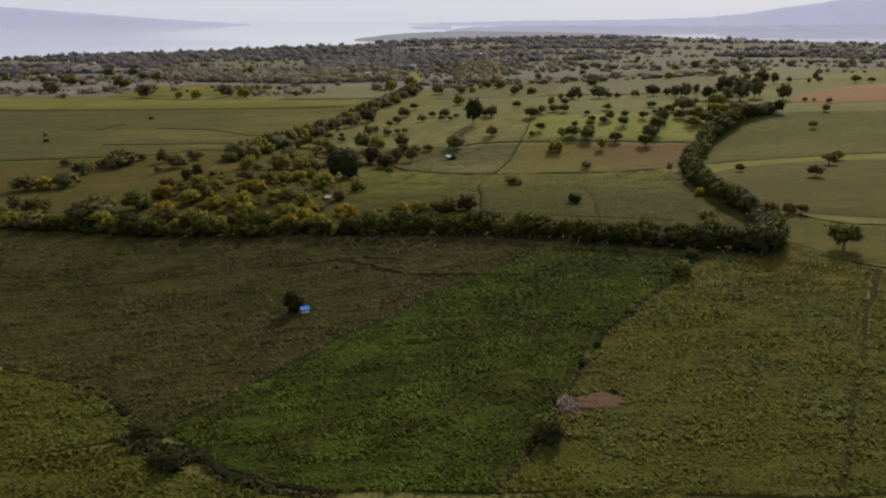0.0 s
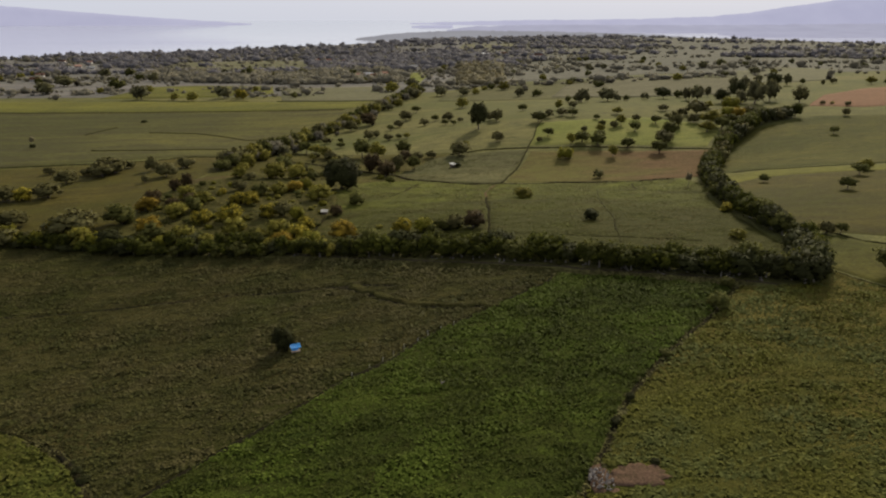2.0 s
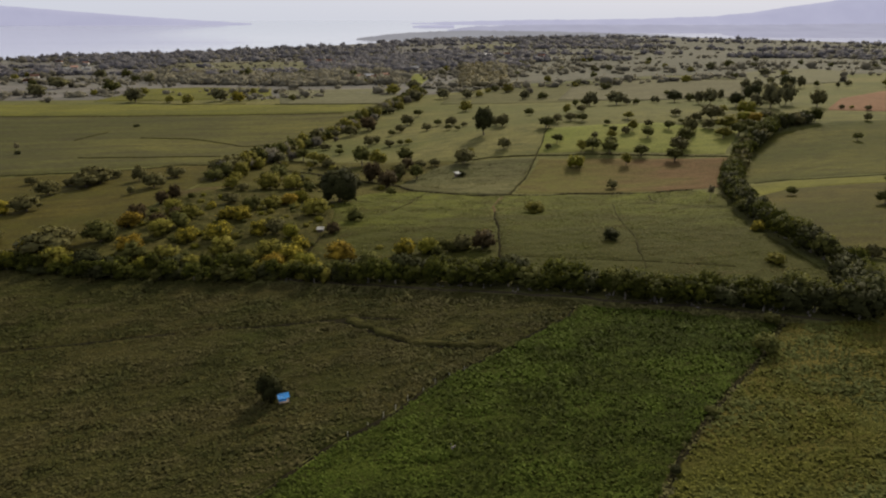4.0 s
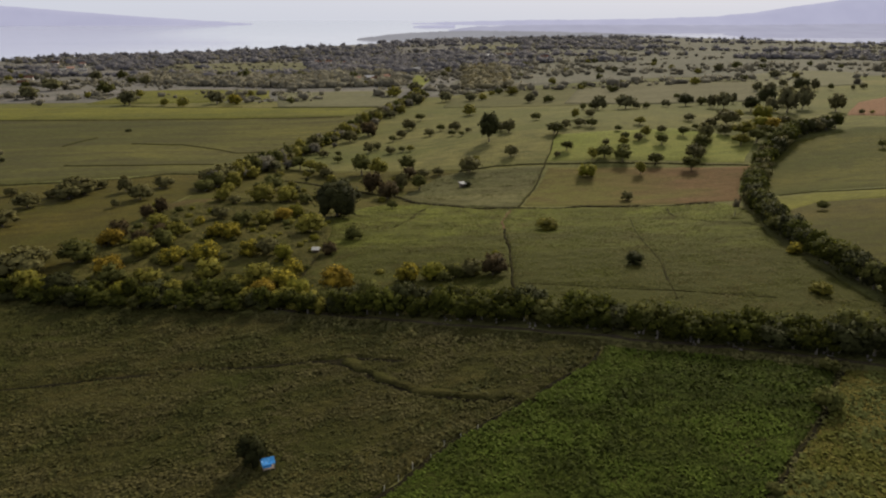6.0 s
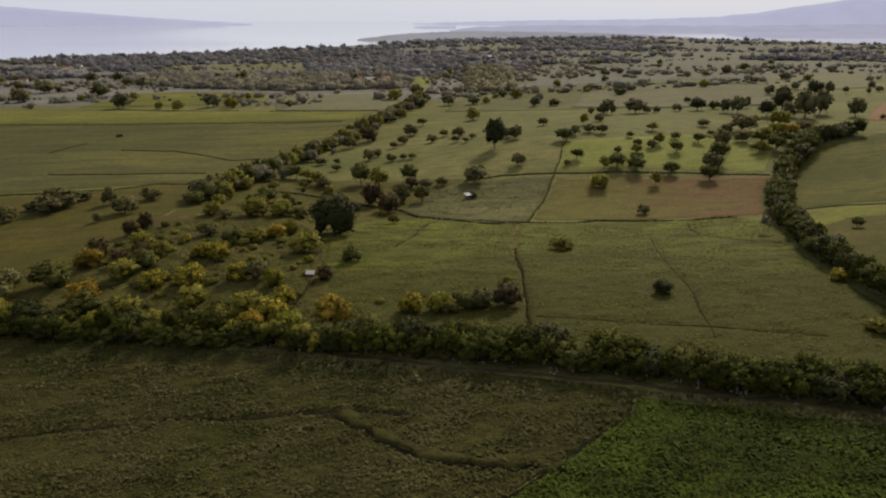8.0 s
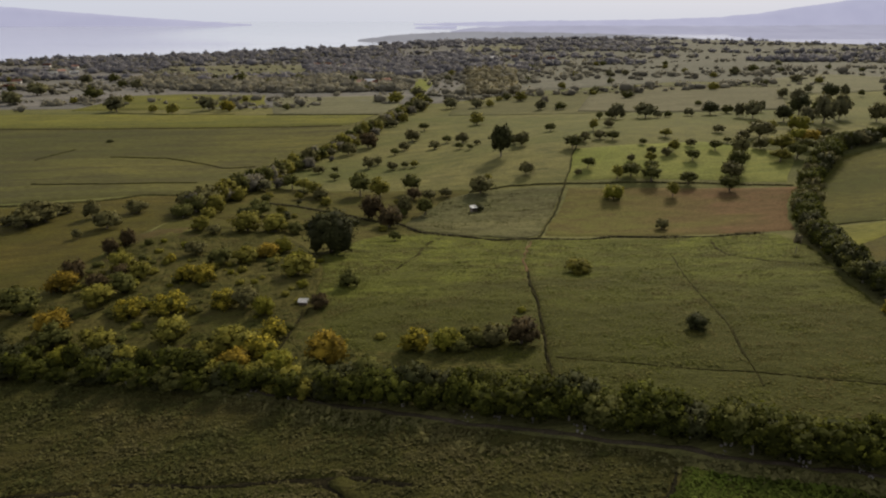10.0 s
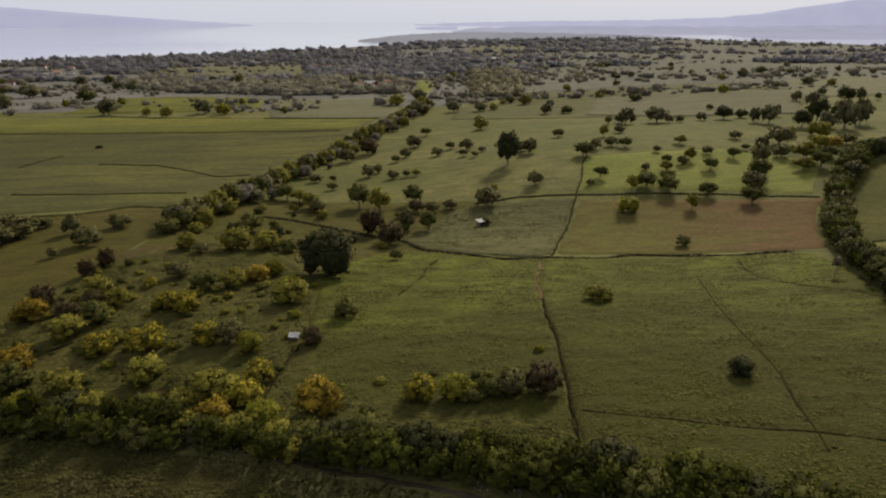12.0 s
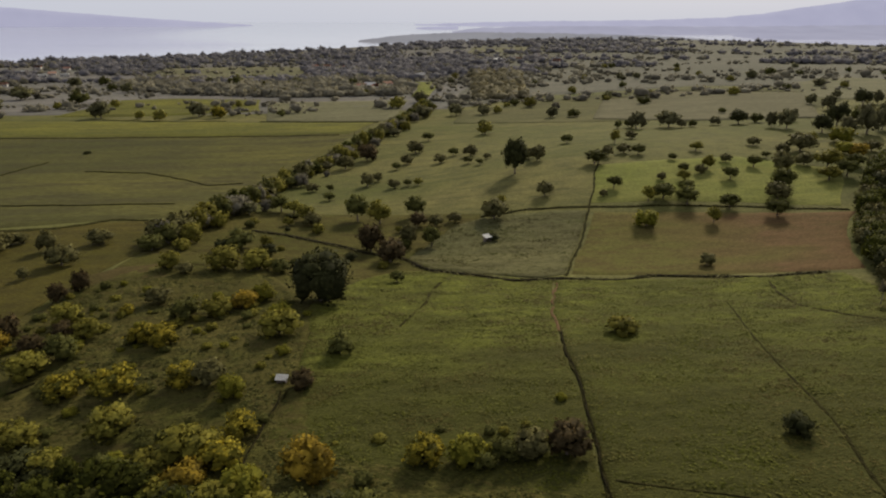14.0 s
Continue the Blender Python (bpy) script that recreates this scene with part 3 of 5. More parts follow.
def tufts(name, side_a, side_b, per_m2, width, height, material, label, category, lift=0.0, clear=(), rows=None, blades=3, rough=1.0):
    """Crop plants or grass between two sides: low rosettes of drooping blades, all in one mesh."""
    r = rng
    poly = list(side_a) + list(side_b)[::-1]
    q = np.asarray(poly, float)
    lo, hi = q.min(0), q.max(0)
    p = lo + (hi - lo) * r.random((int(per_m2 * np.prod(hi - lo)), 2))
    if rows:
        a, gap = radians(rows[0]), rows[1]
        side = np.array((-math.sin(a), math.cos(a)))
        off = p @ side
        bend = 0.8 * np.sin(p[:, 0] * 0.05) + 0.6 * np.sin(p[:, 1] * 0.043)
        want = np.round((off + bend) / gap) * gap - bend + r.normal(0, 0.26 * gap, len(p))
        p = p + side * (want - off)[:, None] * (r.random(len(p)) < 0.6)[:, None]
    p = p[inside(p, poly)]
    dens = np.array([0.5 * noise.noise((x * 0.05, y * 0.11, 7.7)) + 0.9 * noise.noise((x * 0.10, y * 0.42, 2.2)) for x, y in p])
    keep = dens > r.uniform(-1.5, -0.1, len(p))
    for cx, cy, cr in clear:
        keep &= np.hypot(p[:, 0] - cx, p[:, 1] - cy) > cr
    if lift > 0.2:
        keep &= furrow_distance(p) > r.uniform(0.3, 1.0, len(p))
    p, dens = p[keep], dens[keep]
    n = len(p)
    z = ground_z(p[:, 0], p[:, 1]) + lift
    if lift > 0.2:
        z = z + rough * np.array([ripple(x, y) for x, y in p])
    size = (0.62 + 0.75 * np.clip(dens + 0.4, 0, 1)) * r.uniform(0.7, 1.3, n)
    V = np.empty((n, blades, 4, 3), np.float32)
    N = np.empty((n, blades, 4, 3), np.float32)
    for j in range(blades):
        g = r.uniform(0, 6.28, n)
        dx, dy = np.cos(g), np.sin(g)
        ww, hh = width * size * r.uniform(0.7, 1.2, n), height * size * r.uniform(0.7, 1.2, n)
        for i, (o, side, zz) in enumerate(((-0.15, -0.18, 0.95), (0.75, -0.42, 0.35), (0.62, 0.46, 0.45), (-0.10, 0.20, 1.0))):
            V[:, j, i, 0] = p[:, 0] + (dx * o - dy * side) * ww
            V[:, j, i, 1] = p[:, 1] + (dy * o + dx * side) * ww
            V[:, j, i, 2] = z + hh * zz
        N[:, j] = np.stack([0.5 * dx, 0.5 * dy, np.ones(n)], 1)[:, None, :] + r.normal(0, 0.12, (n, 1, 3))
    f = np.arange(n * blades * 4).reshape(-1, 4)
    return tagged(new(name, soft(mesh_from(name, V.reshape(-1, 3), f, material), N.reshape(-1, 3))), label, category, kind="stuff")


# ---- the land, the sea and the far coast ----
def graded(parts):
    out = []
    for a, b, step in parts:
        out += list(np.arange(a, b, step))
    return np.array(out + [parts[-1][1]], float)


gxs = graded([(-4500, -1500, 150), (-1500, -500, 40), (-500, -240, 10), (-240, 320, 3), (320, 600, 10), (600, 1600, 40), (1600, 5000, 170)])
gys = graded([(-400, 40, 40), (40, 520, 3), (520, 900, 8), (900, 2000, 25), (2000, 3200, 40)])
GX, GY = np.meshgrid(gxs, gys, indexing="ij")
GZ = ground_z(GX, GY)
tagged(new("ground", smooth(mesh_from("ground", np.stack([GX, GY, GZ], 2).reshape(-1, 3), grid_faces(len(gxs), len(gys))[:, ::-1], PASTURE))),
       "rolling green-brown pasture sloping down to the coast", "ground", kind="structure")

wxs = graded([(-6000, 6000, 200)])
wys = graded([(700, 4900, 60)])
WX, WY = np.meshgrid(wxs, wys, indexing="ij")
WZ = SEA + 78 * (np.clip(WY - 3000, 0, None) / 1900) ** 2
tagged(new("water", smooth(mesh_from("water", np.stack([WX, WY, WZ], 2).reshape(-1, 3), grid_faces(len(wxs), len(wys))[:, ::-1], WATER))),
       "pale calm sea reflecting a white hazy sky", "sea", kind="structure")


def ridge(name, y, crest, depth, base, material, label, rough=4.0, lean=1.0):
    """Far land: a long hill whose crest runs through (x, height) points."""
    xs = np.linspace(crest[0][0], crest[-1][0], 220)
    top = np.interp(xs, [c[0] for c in crest], [c[1] for c in crest])
    top = top + rough * np.array([noise.noise((x * 0.012, y, 0)) + 0.5 * noise.noise((x * 0.05, y, 5)) for x in xs])
    top = np.maximum(top, base + 1)
    rows = []
    for u, k in ((-1, 0.0), (-0.7, 0.30), (-0.35, 0.72), (0, 1.0), (0.5, 0.8), (1, 0.0)):
        wob = np.array([noise.noise((x * 0.006, u * 3, 2)) for x in xs])
        rows.append(np.stack([xs, y + depth * (u * lean + 0.12 * wob), base - 2 + (top - base + 2) * np.clip(k + 0.06 * wob * (0 < k < 1), 0, 1)], 1))
    v = np.stack(rows, 1).reshape(-1, 3)
    return tagged(new(name, smooth(mesh_from(name, v, grid_faces(220, 6)[:, ::-1], material))), label, "hills", kind="structure")


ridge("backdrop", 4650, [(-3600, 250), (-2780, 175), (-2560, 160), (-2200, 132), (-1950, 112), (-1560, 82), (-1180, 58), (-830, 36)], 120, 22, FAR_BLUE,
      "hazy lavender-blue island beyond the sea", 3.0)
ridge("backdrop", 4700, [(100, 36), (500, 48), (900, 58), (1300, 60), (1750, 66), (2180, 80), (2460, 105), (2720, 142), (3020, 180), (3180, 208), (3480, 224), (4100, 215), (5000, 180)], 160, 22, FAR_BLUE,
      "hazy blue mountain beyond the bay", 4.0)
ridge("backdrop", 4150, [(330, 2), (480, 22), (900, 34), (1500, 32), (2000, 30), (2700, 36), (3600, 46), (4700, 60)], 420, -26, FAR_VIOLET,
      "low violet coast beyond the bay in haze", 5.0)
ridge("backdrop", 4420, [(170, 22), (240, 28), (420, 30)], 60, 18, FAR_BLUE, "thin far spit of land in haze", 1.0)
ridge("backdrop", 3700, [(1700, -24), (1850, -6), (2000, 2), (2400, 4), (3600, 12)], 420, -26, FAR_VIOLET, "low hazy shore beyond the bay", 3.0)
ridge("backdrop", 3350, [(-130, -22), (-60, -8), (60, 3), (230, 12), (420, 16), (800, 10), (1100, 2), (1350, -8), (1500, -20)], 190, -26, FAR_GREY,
      "wooded headland reaching into the sea, greyed for haze", 5.0)

# ---- fields ----
DITCH_BED = [(-9, 87.5), (-20, 92), (-28.5, 97), (-34, 104), (-40.5, 106), (-48.5, 112.5)]
MAIZE_W = [(-9, 88.5), (-19.5, 93), (-28, 98), (-34, 105), (-42, 112), (-33, 122), (-21, 133), (-12, 142), (1, 152), (10, 160), (24, 169), (40, 181), (44, 187)]
MAIZE_E = [(14.5, 84.5), (25, 99), (29, 105.5), (35.5, 116), (44, 129), (54, 139.5), (73.5, 158.5), (85, 171)]
CROP_S = [(-43, 113), (-33.6, 122.8), (-21.6, 133.8), (-12.6, 142.8), (0.4, 152.8), (9.4, 160.8), (23.4, 169.8), (40.4, 181), (44.5, 187.5)]
CROP_N = [(-47, 115), (-60, 132), (-91, 153), (-175, 195), (-158, 270), (-119, 257.5), (-80, 243), (-57, 235.5), (-32, 225), (13, 203.5), (36, 193.5), (43, 190.5)]
RIPE_W = [(15.8, 84.5), (25.8, 98.6), (29.8, 105), (36.3, 115.5), (44.8, 128.5), (54.8, 139), (74.3, 158), (86, 171), (105, 169.5), (112.5, 178)]
RIPE_E = [(63.6, 77), (79.6, 98), (98.2, 122), (119.6, 150), (127.4, 158.6), (118.5, 169), (113.5, 178.5)]
OUTER_W = [(64.6, 77), (80.6, 98), (99.3, 121.8), (128.6, 157)]
OUTER_E = [(150, 77), (165, 98), (180, 120), (200, 150)]
TERR_N = [(-150, 176), (-92, 151), (-75, 142), (-61, 130), (-52, 119), (-49.5, 113.5)]
TERR_S = [(-150, 112), (-100, 110.5), (-71, 110), (-59, 110.5), (-53, 111.5), (-50, 112.5)]
LOW_N = [(-90, 108.5), (-50, 110), (-41.5, 104), (-29.5, 95), (-21, 90.5), (-9.5, 86), (14, 83), (42, 83.5)]
LOW_S = [(-90, 62), (-50, 62), (-41, 62), (-29, 62), (-21, 62), (-9, 62), (14, 62), (42, 62)]
MID_W = [(-12, 226), (-24, 246), (-20.5, 267), (-21, 290), (-23.5, 313), (-12, 335), (0, 347), (11, 349)]
MID_E = [(28.9, 211), (30.6, 222), (34, 245), (36.2, 265), (38.6, 286), (42.2, 309), (50, 337)]
EAST_W = [(30.2, 210), (31.4, 222), (34.8, 245), (37.2, 265), (39.4, 285), (42.9, 309), (51, 338)]
EAST_E = [(101, 179), (114, 199), (115, 225), (117, 244), (122, 264), (134, 292), (140, 310), (141, 330)]
ORCH_S = [(-106, 259), (-80, 250), (-27, 234), (8, 218), (28, 210)]
ORCH_N = [(-98, 288), (-94, 330), (-66, 358), (-40, 344), (-24, 312), (-20, 268), (-24, 246), (28, 222)]
ISLE_W = [(4, 361), (12, 351), (26, 346), (47, 340.5), (55, 343.5)]
ISLE_E = [(24, 399), (36, 404), (45, 406), (64, 406), (79.5, 403)]

field("field_soil", [(57.5, 344), (63, 358), (70, 374), (77, 390), (82, 402)], [(150, 333), (157, 350), (166, 366), (178, 383), (186, 391)], 2.5, 0.15, SOIL,
      "ploughed field turning from olive grass to brown soil")
field("field_rough", [(48, 664), (110, 640), (190, 612), (280, 600), (380, 690), (430, 740)], [(62, 745), (130, 790), (220, 830), (330, 850), (400, 800), (440, 745)], 6, 0.3, ROUGH, "dull brown-green rough grazing on a far slope")
field("field_hazed", [(-1500, 800), (-700, 800), (-300, 800), (-20, 765), (60, 760)], [(-1500, 1500), (-900, 1560), (-450, 1900), (-100, 2150), (300, 2350)], 16, 0.35, HAZED_SCRUB, "olive-grey scrubland running to the coast, tinted for haze")
field("field_hazed", [(60, 760), (140, 830), (220, 850), (330, 870), (420, 800), (560, 810), (800, 900), (1600, 950)], [(300, 2350), (450, 2420), (700, 2500), (1050, 2250), (1600, 1750)], 16, 0.35, SLOPE, "olive-green open slopes dotted with scrub, tinted for haze")
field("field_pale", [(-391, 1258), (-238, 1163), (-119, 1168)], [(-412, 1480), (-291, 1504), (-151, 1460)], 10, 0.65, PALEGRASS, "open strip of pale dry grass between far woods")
field("field_green", [(-300, 786), (-208, 782), (-118, 790)], [(-290, 920), (-232, 931), (-137, 898)], 8, 0.6, VERDURE, "green field below a far belt of trees")
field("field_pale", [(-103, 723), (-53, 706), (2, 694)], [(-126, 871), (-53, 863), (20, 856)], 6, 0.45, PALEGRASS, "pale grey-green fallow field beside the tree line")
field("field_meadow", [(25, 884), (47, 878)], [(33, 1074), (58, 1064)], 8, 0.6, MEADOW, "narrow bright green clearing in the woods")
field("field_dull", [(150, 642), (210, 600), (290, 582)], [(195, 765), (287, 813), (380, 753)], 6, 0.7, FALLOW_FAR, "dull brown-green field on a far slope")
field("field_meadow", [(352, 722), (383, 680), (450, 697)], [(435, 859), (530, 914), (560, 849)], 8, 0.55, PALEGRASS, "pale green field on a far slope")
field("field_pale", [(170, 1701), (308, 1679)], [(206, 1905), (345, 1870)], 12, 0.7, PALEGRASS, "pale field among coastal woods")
field("field_meadow", [(82.5, 411), (110, 410), (141, 407), (184, 398)], [(98, 456), (140, 462), (172, 466), (214, 442)], 3, 0.16, MEADOW, "green grazing meadow on a slope, brightened as if sunlit")
field("field_soil", [(-97, 345), (-88, 354), (-72, 356)], [(-95, 306), (-80, 304), (-64, 316)], 2.5, 0.16, FALLOW, "dull brown bare ground beside the orchard trees")
field("field_pasture", [(-330, 330), (-250, 310), (-170, 284), (-119, 266), (-107, 261)], [(-330, 396), (-150, 402), (-116, 414), (-90, 416), (-84, 378), (-96, 340)], 3, 0.1, GRAZED, "olive green grazing slope beside the orchard")
field("field_rough", [(-120, 268), (-92, 340), (-86, 378), (-70, 432)], [(26, 214), (20, 330), (30, 345), (36, 410)], 3, 0.03, ORCHARD, "rough brown-green ground round the orchard")
field("field_orchard", ORCH_S, [(-98, 288), (-94, 330), (-80, 352), (-60, 352), (-36, 340), (-22, 310), (-20.5, 268), (-24.5, 246), (28, 222)], 1.5, 0.24, ORCHARD, "dull brown-green grass under the orchard trees", rough=0.8)
field("field_rough", [(-83, 380), (-60, 363), (-38, 347), (-12, 338), (1, 349)], [(-66, 432), (-42, 428), (-15, 418), (8, 414), (24, 402)], 3, 0.13, ORCHARD, "rough brown-green ground among copse bushes")
field("field_red", [(300, 490), (331, 477), (368, 480)], [(350, 551), (410, 593), (470, 615)], 6, 0.25, REDSOIL, "bare red-brown ploughed field")
field("field_paddy", [(-420, 392), (-300, 398), (-150, 411), (-95, 420), (-82, 424)], [(-600, 770), (-420, 764), (-250, 757), (-138, 731), (-10, 690)], 7, 0.2, PADDY, "wide flat green grass field with low banks")
field("field_meadow", [(-520, 690), (-290, 666), (-200, 658), (-118, 649), (-30, 637)], [(-520, 772), (-262, 750), (-190, 736), (-140, 725), (-12, 690)], 7, 0.38, VERDURE, "strip of brighter green grass")
field("field_meadow", [(115, 182), (120.5, 171), (127.5, 164.5), (132.5, 160.5), (175, 142)], [(123, 210), (134, 207.5), (140, 198.5), (148, 195), (205, 186)], 2.5, 0.14, SWARD, "small green meadow by the hedge corner")
field("field_pasture", [(121, 215), (150, 204), (205, 189), (330, 165)], [(143, 298), (170, 314), (215, 304), (330, 280)], 3, 0.1, GRAZED, "olive green grazing land beyond the hedgerow")
field("field_pasture", [(154, 335), (190, 335.5), (260, 318), (400, 290)], [(193, 390), (230, 432), (284, 455), (425, 425)], 3, 0.1, SWARD, "olive green grazing slope with few trees")
field("field_meadow", [(149, 324), (165, 332), (183, 331), (203, 325.5), (260, 311), (390, 284)], [(142, 294), (170, 312), (190, 310), (215, 303), (260, 293), (390, 266)], 3, 0.14, VERDURE, "light green grazing slope")
field("field_grass", MID_W, MID_E, 1.3, 0.24, TUSSOCK, "rough green grass field", rough=0.75)
field("field_grass", ISLE_W, ISLE_E, 1.5, 0.22, ROUGH, "rough grey-green grass plot round a shed", rough=0.8)
field("field_grass", EAST_W, EAST_E, 1.3, 0.24, TUSSOCK, "rough green grass field with faint paths", rough=0.75)
field("field_crop", CROP_S, CROP_N, 1.0, 0.25, STUBBLE, "dull brown-green crop drying on the stalk", rough=0.8)
field("field_maize", MAIZE_W, MAIZE_E, 1.0, 0.35, MAIZE, "deep green young maize field", rough=0.7)
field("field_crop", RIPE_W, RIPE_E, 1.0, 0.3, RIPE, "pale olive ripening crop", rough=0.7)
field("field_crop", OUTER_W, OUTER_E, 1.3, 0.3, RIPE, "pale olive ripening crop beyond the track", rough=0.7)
field("field_crop", TERR_N, TERR_S, 1.3, 0.3, TERRACE, "yellowish green crop on a rounded terrace", rough=0.7)
field("field_crop", LOW_N, LOW_S, 1.3, 0.25, TERRACE, "green crop below a winding ditch", rough=0.7)

# ---- ditches, banks, tracks ----
for pts, wid in (
    ([(-54, 398), (-41, 392.5), (-31, 385.5), (-20, 378), (-9, 369), (3.5, 362)], 4.4),
    ([(3.5, 362), (11.7, 349), (26, 344), (36, 338), (47, 338), (54, 339)], 4.2),
    ([(54, 339), (71.5, 335.5), (82.4, 340), (99.5, 336.6)], 2.2),
    ([(99.5, 336.6), (115.7, 332), (125, 332.7), (137, 332)], 3.6),
    ([(39.5, 287), (36.4, 262), (34.6, 246), (33, 233), (31, 221), (29.6, 212)], 0.95),
    ([(14.4, 336), (6.4, 310), (0.8, 294)], 1.0),
    ([(35.8, 405.8), (55, 409.4), (80.5, 407), (103.7, 405.5), (141, 402.5), (184, 393.5)], 1.6),
    ([(55, 342), (67, 369.5), (81, 405.6), (96.4, 450), (103, 469)], 1.1),
    ([(-22, 265), (-24.4, 254), (-27, 246), (-31, 236)], 0.9),
):
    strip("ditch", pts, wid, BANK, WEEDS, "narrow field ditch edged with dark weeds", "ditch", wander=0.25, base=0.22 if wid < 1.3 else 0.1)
# Raised dark strips stand in for the shaded beds of the ditches.
for pts, wid in (
    ([(-54, 398), (-41, 392.5), (-31, 385.5), (-20, 378), (-9, 369), (3.5, 362), (11.7, 349), (26, 344), (36, 338), (47, 338), (54, 339)], 1.9),
    ([(54, 339), (71.5, 335.5), (82.4, 340), (99.5, 336.6), (115.7, 332), (125, 332.7), (137, 332)], 1.5),
    ([(39.5, 287), (36.4, 262), (34.6, 246), (33, 233), (31, 221), (29.6, 212)], 0.38),
    ([(-63, 133), (-57, 127), (-53.4, 122), (-50.2, 117), (-47.5, 112.5), (-43.5, 110), (-41, 107), (-35, 105), (-31, 100.5), (-28.6, 97.3), (-24.5, 94.7), (-20, 92.6), (-10, 88.2)], 1.7),
    ([(-96, 276), (-89, 276), (-84, 274), (-79, 278)], 0.9),
    ([(-23.4, 264), (-24.6, 254), (-26, 245), (-27.6, 236)], 0.45),
):
    strip("ditch_bed", pts, wid, TRENCH, SHADED_SOIL, "bed of a narrow field ditch, its shade put into the colour", "ditch", wander=0.25, base=0.16)
for pts, wid, base in (
    ([(-420, 668), (-300, 660), (-201, 652), (-118.5, 643.6), (-36.6, 633)], 3.4, 0.32),
    ([(-107, 718), (-60, 706), (-9, 691)], 3.4, 0.5),
    ([(-213.5, 524), (-210, 540), (-204.6, 560)], 1.4, 0.32),
    ([(-171, 530), (-135, 523.6), (-109, 505), (-93.5, 490.5), (-78, 497)], 1.2, 0.32),
    ([(-180, 450), (-136, 445), (-97.6, 446)], 1.1, 0.32),
    ([(-249, 756), (-170, 730.5), (-138, 731)], 3.0, 0.32),
    ([(195, 766), (287, 814), (380, 754)], 3.0, 0.7),
    ([(-250, 404), (-151, 404), (-131, 406), (-122, 410.7), (-114, 417), (-95, 414)], 3.6, 0.1),
    (RIPE_EDGE, 1.5, 0.0),
    ([(-92, 151.7), (-75.5, 142.9), (-61, 131), (-52, 119.8), (-48.3, 112.3)], 1.8, 0.25),
    (DITCH_BED, 3.4, 0.15),
    ([(113.6, 180.6), (119, 169.6), (126, 163), (131, 159)], 1.6, 0.0),
    ([(29.5, 81.7), (34, 83.3), (38.6, 84.2)], 1.4, 0.0),
    ([(167, 334.6), (183, 333), (203, 327), (250, 318)], 1.6, 0.0),
    ([(133.5, 210), (139, 200), (147, 196), (153, 194.7), (200, 186)], 1.6, 0.0),
):
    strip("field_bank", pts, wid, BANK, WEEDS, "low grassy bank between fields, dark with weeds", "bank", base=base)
# Dark strips along the furrows stand in for the shade inside them.
for pts, wid in ((TERRACE_EDGE, 2.7), (WEST_FURROW, 1.5), (MID_FURROW, 1.5), (MAIZE_EDGE, 1.7), (RIPE_EDGE, 1.6)):
    strip("furrow", pts, wid, FAINT, SHADED_SOIL, "furrow between stretches of crop, its shade put into the colour", "furrow", wander=0.05, base=0.06)
strip("terrace_lip", [(x + 1.3, y + 1.4) for x, y in TERRACE_EDGE[1:]], 5.0, STEP, STUBBLE, "low planted lip of a crop terrace", "bank", wander=0.0, base=0.1)
for pts, wid in ((EAST_PATH, 0.9), (EAST_BEND, 1.9), (EAST_BAULK, 0.8)):
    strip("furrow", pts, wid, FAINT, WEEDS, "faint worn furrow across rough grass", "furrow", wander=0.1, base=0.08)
strip("track", [(51, 336), (46, 320), (42.6, 309), (39.5, 287)], 1.0, FLAT, PATHSOIL, "narrow reddish earth footpath", "path", base=0.18)
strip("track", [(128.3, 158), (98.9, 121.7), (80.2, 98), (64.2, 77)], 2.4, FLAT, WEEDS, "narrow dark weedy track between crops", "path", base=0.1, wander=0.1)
strip("track", [(-36, 231), (-10, 217), (13, 205.6), (36, 195.6), (56, 187), (76, 180), (91, 174.5), (106, 168)], 1.5, FLAT, DUST, "pale dusty farm track along the hedgerow", "path")


def earth_patch(x, y, rx, ry, lift, label):
    """A low bare mound with a ragged rim."""
    v = [(x, y, gz(x, y) + lift)]
    f = []
    n, rings = 40, (0.35, 0.7, 0.93, 1.0)
    for j, k in enumerate(rings):
        for i in range(n):
            a = 2 * math.pi * i / n
            w = 1 + 0.34 * noise.noise((2.2 * math.cos(a), 2.2 * math.sin(a), 3.3)) + 0.22 * noise.noise((6 * math.cos(a), 6 * math.sin(a), 1.7))
            px, py = x + rx * k * w * math.cos(a), y + ry * k * w * math.sin(a)
            v.append((px, py, gz(px, py) + (lift * (1.0 - 0.25 * k) + 0.16 * noise.noise((px * 0.9, py * 0.9, 2)) if k < 1 else -0.05)))
            if j == 0:
                f.append([0, 1 + i, 1 + (i + 1) % n])
            else:
                o, p = 1 + (j - 1) * n, 1 + j * n
                f.append([o + i, p + i, p + (i + 1) % n, o + (i + 1) % n])
    return tagged(new("earth_patch", smooth(mesh_from("earth_patch", v, f, EARTH))), label, "earth", kind="structure")


earth_patch(36.8, 105.3, 5.0, 2.9, 0.7, "patch of bare reddish earth in the crop")
earth_patch(31.6, 105.0, 2.5, 4.0, 0.5, "bare stony earth at the crop edge")


# ---- crops and grass ----
tufts("dry_crop", CROP_S, CROP_N, 3.8, 0.52, 0.30, CROP_DRY, "brownish drying crop plants in loose rows", "crop", 0.22, [(-21.5, 161, 2.5)], (35, 1.3), 2, rough=0.8)
tufts("maize", MAIZE_W, MAIZE_E, 5.0, 0.52, 0.40, CROP_MAIZE, "dense green young maize plants", "crop", 0.3, [(9.6, 138, 0.9)], (48, 1.2), 2, rough=0.7)
